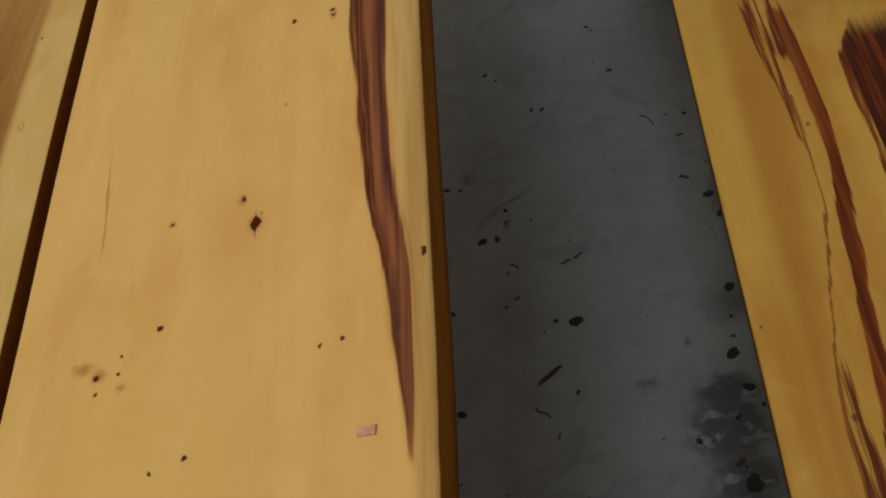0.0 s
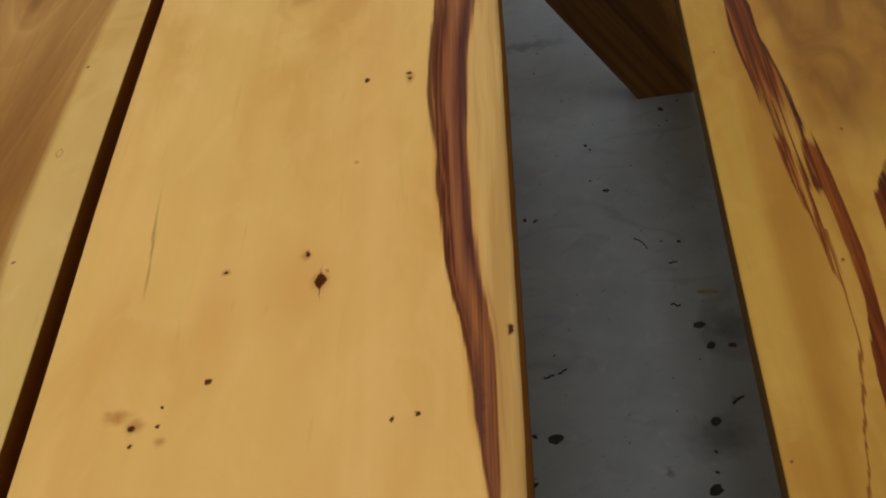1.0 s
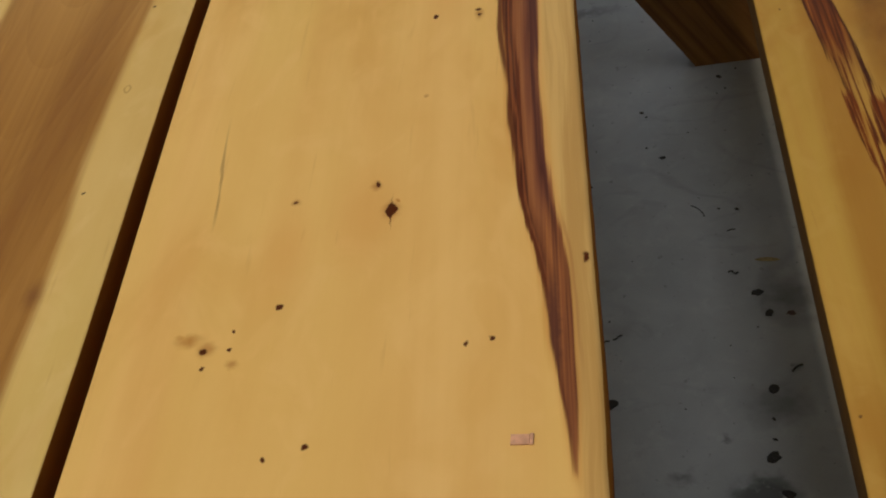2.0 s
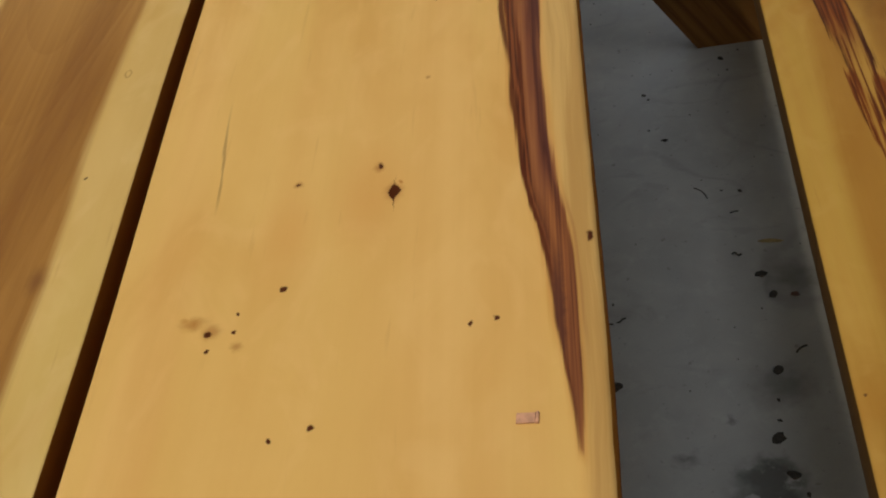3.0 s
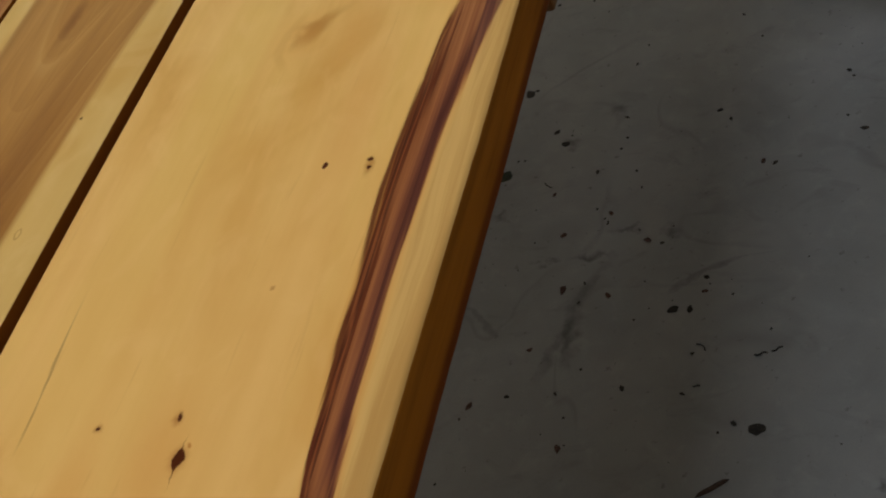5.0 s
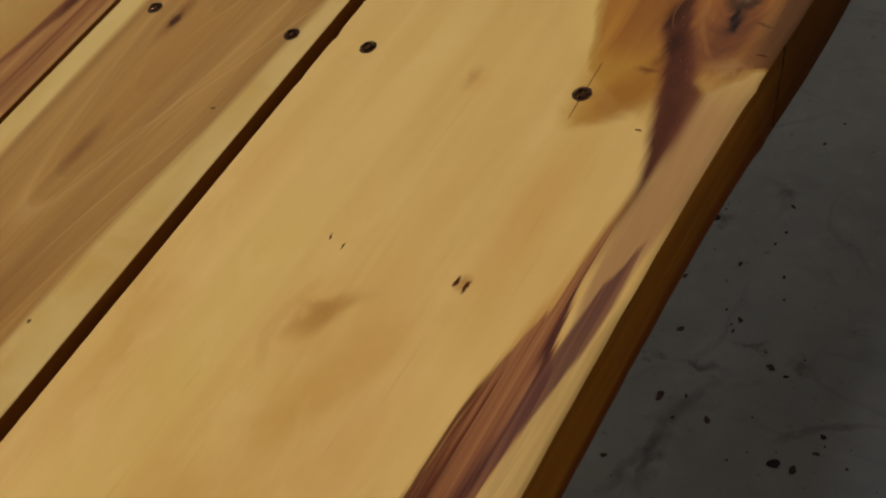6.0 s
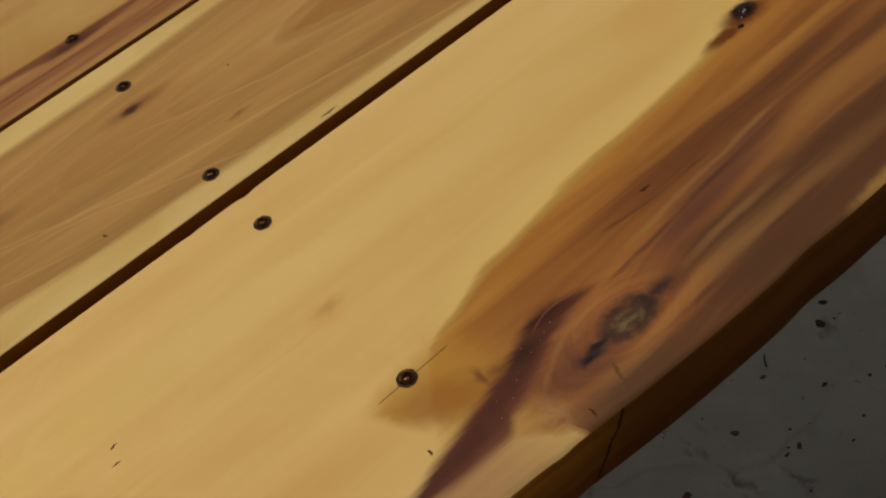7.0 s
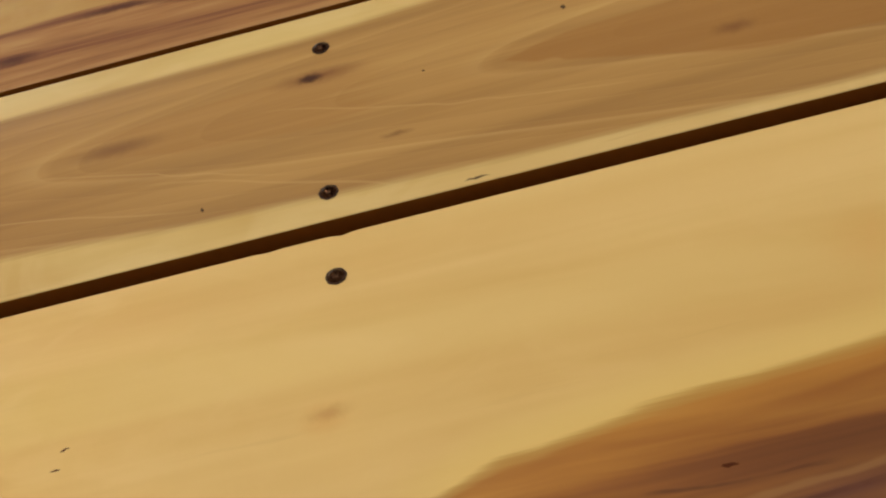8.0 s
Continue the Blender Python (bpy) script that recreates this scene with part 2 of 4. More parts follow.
    verge, _ = n.band(ragged, [(-0.8, 0.080), (-0.14, 0.0750), (0.0, 0.0700), (0.12, 0.0670), (0.20, 0.0700), (0.26, 0.0740), (0.30, 0.0780)], [(-0.8, 0.12), (-0.14, 0.12), (0.0, 0.12), (0.12, 0.12), (0.20, 0.12), (0.26, 0.12), (0.30, 0.12)], 0.006, 0.02)
    colour = n.mix(n.mul(verge, 0.85), colour, n.mix(n.step(n.add(n.mul(streak, 0.6), n.mul(fine, 0.4)), 0.38, 0.62), (0.60, 0.400, 0.160), (0.44, 0.262, 0.090)))
    # heartwood field round the big knot
    bounds = [(0.378, 0.056), (0.386, 0.048), (0.393, 0.038), (0.400, 0.027), (0.408, 0.018), (0.416, 0.0130), (0.432, 0.0075), (0.449, 0.0005), (0.468, -0.0015), (0.497, -0.0065),
                                            (0.520, -0.0090), (0.545, -0.0105), (0.597, -0.0155), (0.613, -0.0200), (0.70, -0.03), (1.0, -0.05)]
    field, _ = n.band(n.add(ragged, n.mul(n.sub(fine, 0.5), 0.003)), bounds,
                      [(0.378, 0.0655), (0.390, 0.068), (0.400, 0.0705), (0.408, 0.0740), (0.416, 0.0815), (0.425, 0.0905), (0.44, 0.12), (1.0, 0.12)], 0.0058, 0.046, 0.35)
    inner = n.step(n.add(n.x, n.mul(n.sub(streak, 0.5), 0.02)), -0.01, 0.062)
    tone = n.add(n.mul(n.add(n.mul(streak, n.sub(1.0, n.mul(wrap, 0.7))), n.mul(curls, n.mul(wrap, 0.7))), 0.80), n.add(n.mul(n.add(inner, n.step(n.y, 0.45, 0.56, 0.55)), 0.15), n.mul(n.sub(fine, 0.5), 0.035)))
    heart = n.tones(tone, [(0.24, (0.56, 0.290, 0.072)), (0.40, (0.46, 0.205, 0.044)), (0.52, (0.35, 0.138, 0.032)), (0.63, (0.21, 0.073, 0.024)), (0.77, (0.085, 0.030, 0.018))])
    grey = n.mul(n.step(n.add(n.x, n.mul(n.sub(streak, 0.5), 0.03)), 0.050, 0.066), n.step(n.y, 0.475, 0.53))
    heart = n.mix(n.mul(grey, 0.80), heart, n.mix(n.step(streak, 0.34, 0.62), (0.215, 0.122, 0.053), (0.095, 0.047, 0.024)))
    low = n.mul(n.step(n.add(n.y, n.mul(n.sub(streak, 0.5), 0.06)), 0.465, 0.395), n.step(n.x, 0.062, 0.045))
    heart = n.mix(n.mul(low, 0.8), heart, n.mix(n.step(streak, 0.38, 0.62), (0.52, 0.268, 0.058), (0.42, 0.182, 0.034)))
    heart = n.mix(n.mul(n.spot(0.465, 0.058, 0.065, 0.045, 0.2), 0.5), heart, n.mix(n.step(streak, 0.36, 0.62), (0.38, 0.150, 0.060), (0.22, 0.076, 0.034)))
    heart = n.mix(n.mul(n.mul(n.step(n.y, 0.47, 0.58), n.step(n.x, -0.015, 0.035)), 0.6), heart, n.mix(n.step(streak, 0.36, 0.62), (0.29, 0.132, 0.048), (0.13, 0.052, 0.024)))
    # dark purple wood round the knot, the pale lap below it, long dark lines above
    wine = n.mul(n.spot(0.440, 0.068, 0.036, 0.026, 0.15), n.math("MULTIPLY_ADD", n.step(streak, 0.30, 0.62), 0.40, 0.55))
    heart = n.mix(wine, heart, (0.125, 0.043, 0.029))
    plume = n.stroke(n.add(bent_x, n.mul(n.sub(streak, 0.5), 0.012)), [(0.478, 0.0570), (0.492, 0.0530), (0.515, 0.0470), (0.534, 0.0445), (0.568, 0.0410), (0.60, 0.038)], 0.0115, 0.05)
    heart = n.mix(n.mul(plume, n.math("MULTIPLY_ADD", n.step(streak, 0.35, 0.6), 0.5, 0.42)), heart, (0.130, 0.048, 0.036))
    umber = n.mul(n.spot(0.446, 0.036, 0.040, 0.024, 0.0), n.math("MULTIPLY_ADD", streak, 0.7, -0.05))
    heart = n.mix(umber, heart, (0.190, 0.063, 0.020))
    lap = n.mul(n.spot(0.416, 0.077, 0.019, 0.018, 0.2), n.math("MULTIPLY_ADD", n.step(n.noise((120, 120, 10), 1.0, 4, 0.6, 0.5), 0.38, 0.60), 0.75, 0.18))
    heart = n.mix(n.mul(lap, 0.75), heart, (0.42, 0.24, 0.115))
    lines_dark = n.stroke(bent_x, [(0.500, 0.0605), (0.516, 0.0582), (0.541, 0.0560), (0.58, 0.053)], 0.0014, 0.012)
    lines_dark = n.top(lines_dark, n.stroke(bent_x, [(0.490, 0.0250), (0.505, 0.0265), (0.525, 0.0285), (0.56, 0.028)], 0.0011, 0.012))
    lines_dark = n.top(lines_dark, n.stroke(bent_x, [(0.470, 0.0455), (0.50, 0.0440), (0.54, 0.040), (0.60, 0.036)], 0.0016, 0.02))
    lines_dark = n.top(lines_dark, n.stroke(bent_x, [(0.475, 0.0800), (0.50, 0.0780), (0.53, 0.0765), (0.60, 0.074)], 0.0020, 0.02))
    heart = n.mix(n.mul(lines_dark, n.math("MULTIPLY_ADD", n.step(n.noise((50, 40, 10), 1.0, 2), 0.35, 0.65), 0.45, 0.12)), heart, (0.085, 0.028, 0.018))
    lines_pale = n.top(n.stroke(bent_x, [(0.487, 0.0665), (0.500, 0.0640), (0.522, 0.0610), (0.552, 0.0595), (0.58, 0.060)], 0.0030, 0.04), n.stroke(bent_x, [(0.49, 0.0385), (0.52, 0.0360), (0.60, 0.030)], 0.0022, 0.02))
    heart = n.mix(n.mul(lines_pale, 0.38), heart, (0.40, 0.21, 0.08))
    dull = n.mul(n.spot(0.455, 0.092, 0.055, 0.020, 0.3), n.math("MULTIPLY_ADD", cloudy, 0.5, 0.5))
    heart = n.mix(dull, heart, n.mix(n.step(streak, 0.36, 0.62), (0.19, 0.100, 0.043), (0.105, 0.050, 0.023)))
    outside = n.sub(n.curve(n.y, bounds), ragged)
    honey = n.mul(n.mul(n.step(outside, 0.020, 0.002), n.step(n.y, 0.385, 0.44)), n.sub(1.0, field))
    colour = n.mix(n.mul(honey, 0.6), colour, (0.76, 0.535, 0.185))
    colour = n.mix(field, colour, heart)
    rim = n.mul(n.mul(field, n.sub(1.0, field)), 2.2)
    colour = n.mix(rim, colour, (0.42, 0.225, 0.045))
    colour = n.mix(n.mul(n.spot(0.588, 0.097, 0.035, 0.010, 0.3), 0.6), colour, SAP_DEEP)
    amber, _ = n.band(n.add(n.flat[0], n.mul(n.sub(cloudy, 0.5), 0.014)), [(0.366, 0.0215), (0.380, 0.0165), (0.395, 0.0135), (0.41, 0.0105), (0.43, 0.008)], [(0.366, 0.0235), (0.373, 0.0290), (0.379, 0.0390), (0.384, 0.0460), (0.391, 0.0520), (0.41, 0.060), (0.43, 0.06)], 0.0110, 0.014, 0.8)
    amber = n.mul(amber, n.step(n.y, 0.452, 0.398))
    colour = n.mix(n.mul(amber, n.math("MULTIPLY_ADD", cloudy, 0.5, 0.50)), colour, n.mix(n.step(n.add(cloudy, n.math("MULTIPLY_ADD", n.x, 9.0, -0.36)), 0.36, 0.66), (0.48, 0.236, 0.038), (0.34, 0.130, 0.020)))
    spur = n.mul(n.spots([(0.4145, 0.042, 0.0030, 0.009), (0.421, 0.045, 0.009, 0.007)], 0.0), n.step(cloudy, 0.36, 0.56))
    colour = n.mix(n.mul(spur, 0.75), colour, (0.14, 0.042, 0.018))
    # purple-brown tail of the knot
    tail, across = n.band(n.add(ragged, n.mul(n.sub(fine, 0.5), n.step(n.y, 0.39, 0.45, 0.006))), [(0.300, 0.0605), (0.328, 0.0630), (0.345, 0.0643), (0.357, 0.0632), (0.374, 0.0582), (0.394, 0.0527), (0.412, 0.0470), (0.425, 0.0430), (0.440, 0.0360), (0.452, 0.0345), (0.462, 0.0370), (0.480, 0.0430)],
                          [(0.300, 0.0680), (0.330, 0.0695), (0.345, 0.0715), (0.374, 0.0728), (0.395, 0.0730), (0.406, 0.0722), (0.411, 0.0672), (0.421, 0.0640), (0.433, 0.0588), (0.445, 0.0520), (0.456, 0.0478), (0.480, 0.0452)], 0.0050, 0.016, 1.5)
    core = n.step(n.add(n.math("ABSOLUTE", n.sub(across, 0.42)), n.mul(n.sub(cloudy, 0.5), 0.5)), 0.52, 0.12)
    colour = n.mix(n.mul(tail, n.math("MULTIPLY_ADD", cloudy, 0.4, 0.78)), colour, n.mix(core, n.mix(n.step(streak, 0.40, 0.62), (0.17, 0.056, 0.032), (0.10, 0.033, 0.025)), n.mix(n.step(streak, 0.40, 0.62), (0.090, 0.028, 0.018), (0.043, 0.014, 0.010))))
    night = n.spots([(0.434, 0.0460, 0.016, 0.007), (0.450, 0.0385, 0.014, 0.005)], 0.0)
    colour = n.mix(n.mul(night, n.math("MULTIPLY_ADD", cloudy, 0.8, 0.20)), colour, (0.024, 0.009, 0.008))
    pale_arc = n.stroke(bent_x, [(0.422, 0.0665), (0.429, 0.0630), (0.438, 0.0575), (0.453, 0.0512), (0.470, 0.0500)], 0.0020, 0.010)
    pale_arc = n.top(pale_arc, n.stroke(bent_x, [(0.440, 0.0420), (0.445, 0.0400), (0.452, 0.0380), (0.460, 0.0382), (0.470, 0.0390)], 0.0008, 0.006))
    colour = n.mix(n.mul(pale_arc, n.math("MULTIPLY_ADD", n.noise((90, 60, 10), 1.0, 2), 0.55, -0.05)), colour, (0.40, 0.19, 0.075))
    # long heartwood streak and its side tongue
    flame = n.step(n.y, 0.09, 0.16)
    frayed = n.add(ragged, n.mul(n.sub(n.noise((240, 7, 20), 1.0, 2), 0.5), n.math("MULTIPLY_ADD", flame, 0.003, 0.0025)))
    main, across = n.band(frayed, [(-0.150, 0.0745), (-0.115, 0.071), (-0.09, 0.068), (-0.068, 0.0665), (-0.036, 0.0635), (-0.008, 0.0575), (0.03, 0.0545), (0.065, 0.052),
                                   (0.11, 0.0495), (0.145, 0.048), (0.20, 0.0505), (0.258, 0.0545), (0.285, 0.0605), (0.31, 0.063), (0.345, 0.066)],
                          [(-0.150, 0.0755), (-0.118, 0.0768), (-0.07, 0.077), (-0.045, 0.076), (-0.011, 0.0725), (0.02, 0.070), (0.06, 0.068), (0.12, 0.068), (0.177, 0.070),
                           (0.211, 0.073), (0.25, 0.0755), (0.268, 0.072), (0.293, 0.068), (0.313, 0.067), (0.345, 0.0675)], 0.0012, 0.004)
    lanes = n.noise((300, 5, 20), 1.0, 3, 0.55, 0.25)
    lane = n.add(across, n.mul(n.sub(lanes, 0.5), 0.34))
    ribbon = n.tones(lane, [(0.0, (0.17, 0.040, 0.011)), (0.09, (0.052, 0.011, 0.006)), (0.17, (0.22, 0.067, 0.024)), (0.24, (0.066, 0.016, 0.009)), (0.33, (0.235, 0.082, 0.032)), (0.46, (0.31, 0.120, 0.050)), (0.58, (0.245, 0.090, 0.042)), (0.68, (0.17, 0.056, 0.032)), (0.78, (0.075, 0.022, 0.018)), (0.88, (0.105, 0.034, 0.025)), (0.95, (0.24, 0.092, 0.042)), (1.0, (0.34, 0.145, 0.060))])
    thread = n.noise((900, 4, 20), 1.0, 3, 0.6, 0.1)
    ribbon = n.mix(n.step(thread, 0.52, 0.70, 0.35), ribbon, (0.10, 0.028, 0.014))
    ribbon = n.mix(n.step(thread, 0.46, 0.30, 0.25), ribbon, (0.38, 0.150, 0.055))
    plain_part = n.mul(n.step(n.y, 0.17, 0.26), n.step(lane, 0.78, 0.62))
    ribbon = n.mix(n.mul(plain_part, 0.86), ribbon, n.mix(n.step(n.add(n.mul(lanes, 0.6), n.mul(thread, 0.4)), 0.36, 0.62), (0.40, 0.180, 0.078), (0.27, 0.102, 0.045)))
    ribbon = n.mix(n.mul(n.step(n.y, 0.005, -0.03), 0.7), ribbon, n.mix(n.step(n.add(n.mul(lanes, 0.6), n.mul(thread, 0.4)), 0.36, 0.60), (0.36, 0.135, 0.045), (0.13, 0.040, 0.020)))
    dusk = n.mul(n.spot(-0.078, 0.0695, 0.045, 0.004, 0.2), 0.8)
    ribbon = n.mix(dusk, ribbon, (0.085, 0.028, 0.022))
    glow, _ = n.band(frayed, [(-0.155, 0.0735), (-0.09, 0.0660), (-0.036, 0.0610), (0.03, 0.0522), (0.11, 0.0472), (0.145, 0.0458), (0.20, 0.0482), (0.258, 0.0526), (0.35, 0.065)],
                     [(-0.155, 0.0765), (-0.07, 0.0785), (-0.011, 0.0742), (0.06, 0.0698), (0.12, 0.0698), (0.177, 0.0715), (0.25, 0.0760), (0.293, 0.0690), (0.35, 0.068)], 0.0040, 0.006)
    colour = n.mix(n.mul(glow, 0.6), colour, (0.50, 0.215, 0.040))
    colour = n.mix(main, colour, ribbon)
    spikes = n.top(n.stroke(ragged, [(0.075, 0.0520), (0.12, 0.0480), (0.16, 0.0472), (0.20, 0.0495), (0.232, 0.0530)], 0.0020, 0.03), n.stroke(ragged, [(0.17, 0.0500), (0.21, 0.0498), (0.24, 0.0520), (0.272, 0.0555)], 0.0017, 0.03))
    spikes = n.top(spikes, n.stroke(ragged, [(-0.07, 0.0678), (-0.03, 0.0630), (0.0, 0.0575), (0.04, 0.0540), (0.085, 0.0518)], 0.0015, 0.02))
    for y0, y1, x0, x1 in ((0.16, 0.285, 0.0545, 0.0590), (0.12, 0.245, 0.0525, 0.0545), (0.20, 0.272, 0.0520, 0.0560), (0.02, 0.14, 0.0580, 0.0545)):
        spikes = n.top(spikes, n.stroke(ragged, [(y0, x0), ((y0 * 2 + y1) / 3, x0 + (x1 - x0) * 0.2), (y1, x1)], 0.0013, 0.045))
    colour = n.mix(n.mul(n.mul(spikes, n.step(n.y, 0.275, 0.245)), 0.92), colour, (0.100, 0.021, 0.008))
    fray = n.stroke(ragged, [(-0.11, 0.0795), (-0.09, 0.0790), (-0.06, 0.0782), (-0.03, 0.0762), (0.0, 0.0725)], 0.0010, 0.03)
    colour = n.mix(n.mul(fray, 0.5), colour, (0.36, 0.170, 0.060))
    tongue, across = n.band(ragged, [(0.20, 0.0715), (0.225, 0.070), (0.245, 0.0698), (0.265, 0.0706), (0.304, 0.0750), (0.328, 0.0812)], [(0.20, 0.072), (0.223, 0.0745), (0.245, 0.077), (0.267, 0.0805), (0.296, 0.0835), (0.328, 0.0825)], 0.0015, 0.004)
    colour = n.mix(n.mul(tongue, 0.9), colour, n.mix(n.step(lanes, 0.4, 0.6), (0.115, 0.042, 0.036), (0.22, 0.09, 0.055)))
    # the two knots
    ring = n.top(n.spot(0.4715, 0.0645, 0.0180, 0.0110, 0.6), n.spots([(0.489, 0.0635, 0.016, 0.0060), (0.452, 0.0665, 0.014, 0.0050)], 0.0))
    colour = n.mix(n.mul(ring, n.math("MULTIPLY_ADD", n.step(n.noise((160, 90, 10), 1.0, 3), 0.35, 0.6), 0.25, 0.72)), colour, (0.040, 0.023, 0.020))
    grained = n.noise((240, 130, 100), 1.0, 3, 0.6, 0.5)
    core = n.mul(n.spot(0.4705, 0.0655, 0.0100, 0.0055, 0.5), n.math("MULTIPLY_ADD", n.step(grained, 0.34, 0.55), 0.5, 0.5))
    colour = n.mix(core, colour, n.mix(n.step(grained, 0.36, 0.70), (0.085, 0.050, 0.030), (0.20, 0.125, 0.065)))
    colour = n.mix(n.spots([(0.448, 0.0672, 0.0065, 0.0030), (0.455, 0.0650, 0.007, 0.0022)], 0.2), colour, (0.018, 0.012, 0.014))
    halo = n.spots([(0.630, -0.0195, 0.021, 0.0100), (0.613, -0.0160, 0.018, 0.0055), (0.650, -0.0260, 0.018, 0.0040)], 0.25)
    colour = n.mix(n.mul(halo, 0.92), colour, (0.125, 0.028, 0.008))
    colour = n.mix(n.spot(0.632, -0.0215, 0.0095, 0.0064, 0.45), colour, (0.016, 0.007, 0.006))
    # pin knots
    tan = n.spots([(0.0, 0.0, 0.009, 0.006), (0.018, -0.008, 0.005, 0.004), (-0.072, -0.071, 0.006, 0.006), (0.013, -0.045, 0.0035, 0.0035), (-0.081, -0.059, 0.004, 0.004),
                   (0.149, 0.037, 0.009, 0.0035), (0.287, 0.022, 0.006, 0.005), (0.082, 0.012, 0.0018, 0.0018)], 0.1)
    colour = n.mix(n.mul(tan, 0.6), colour, (0.34, 0.13, 0.026))
    pins = n.spots([(0.019, -0.007, 0.0028, 0.0015), (-0.052, -0.0435, 0.0022, 0.0019), (-0.073, -0.0725, 0.0018, 0.0022), (-0.0635, -0.0615, 0.0013, 0.0012),
                    (-0.073, -0.0610, 0.0014, 0.0013), (-0.082, -0.0715, 0.0013, 0.0011), (-0.0805, 0.0455, 0.0016, 0.0014), (-0.082, 0.0355, 0.0022, 0.0014), (-0.125, -0.0235, 0.0020, 0.0017),
                    (-0.129, -0.0385, 0.0018, 0.0015), (0.152, 0.0135, 0.0027, 0.0013), (0.1535, 0.0365, 0.0018, 0.0018), (0.1485, 0.0372, 0.0017, 0.0017), (0.2870, 0.0190, 0.0038, 0.0011),
                    (0.2855, 0.0240, 0.0044, 0.0014), (0.291, -0.0465, 0.0025, 0.0007), (0.288, -0.0385, 0.0025, 0.0007), (-0.042, 0.0835, 0.004, 0.0016), (0.523, 0.0220, 0.0035, 0.0011),
                    (0.629, -0.101, 0.0035, 0.0008), (0.655, -0.053, 0.003, 0.0012), (0.013, -0.045, 0.0014, 0.0015), (0.380, 0.0535, 0.0008, 0.0022), (0.4325, 0.085, 0.0007, 0.0030)], 0.45)
    pins = n.top(pins, n.top(n.diamond(0.0, 0.0, 0.0069, 0.0035), n.diamond(-0.001, 0.0003, 0.0150, 0.0009, 0.2)))
    colour = n.mix(pins, colour, (0.070, 0.014, 0.002))
    colour = n.mix(n.mul(n.spot(0.0065, 0.0030, 0.0022, 0.0016, 0.3), 0.75), colour, (0.42, 0.150, 0.022))
    # hairline checks
    checks = n.mul(n.step(n.math("ABSOLUTE", n.sub(ragged, n.curve(n.y, [(-0.01, -0.0815), (0.037, -0.0845), (0.09, -0.088)]))), 0.0010, 0.0002), n.mul(n.step(n.y, -0.004, 0.02), n.step(n.y, 0.09, 0.05)))
    split = n.mul(n.step(n.math("ABSOLUTE", n.sub(n.x, n.math("MULTIPLY_ADD", n.y, -0.03, 0.0325))), 0.0005, 0.0001), n.mul(n.step(n.y, 0.378, 0.381), n.step(n.y, 0.416, 0.413)))
    crack = n.mul(n.step(n.math("ABSOLUTE", n.sub(n.add(n.y, n.mul(n.sub(n.noise((300, 300, 1)), 0.5), 0.004)), n.math("MULTIPLY_ADD", n.x, -0.22, 0.4685))), 0.0009, 0.0003), n.step(n.x, 0.073, 0.077))
    colour = n.mix(n.top(n.mul(checks, 0.45), n.top(n.mul(split, 0.8), n.mul(crack, 0.8))), colour, (0.12, 0.05, 0.02))
    return plank_finish(n, colour, lines, 0.40)


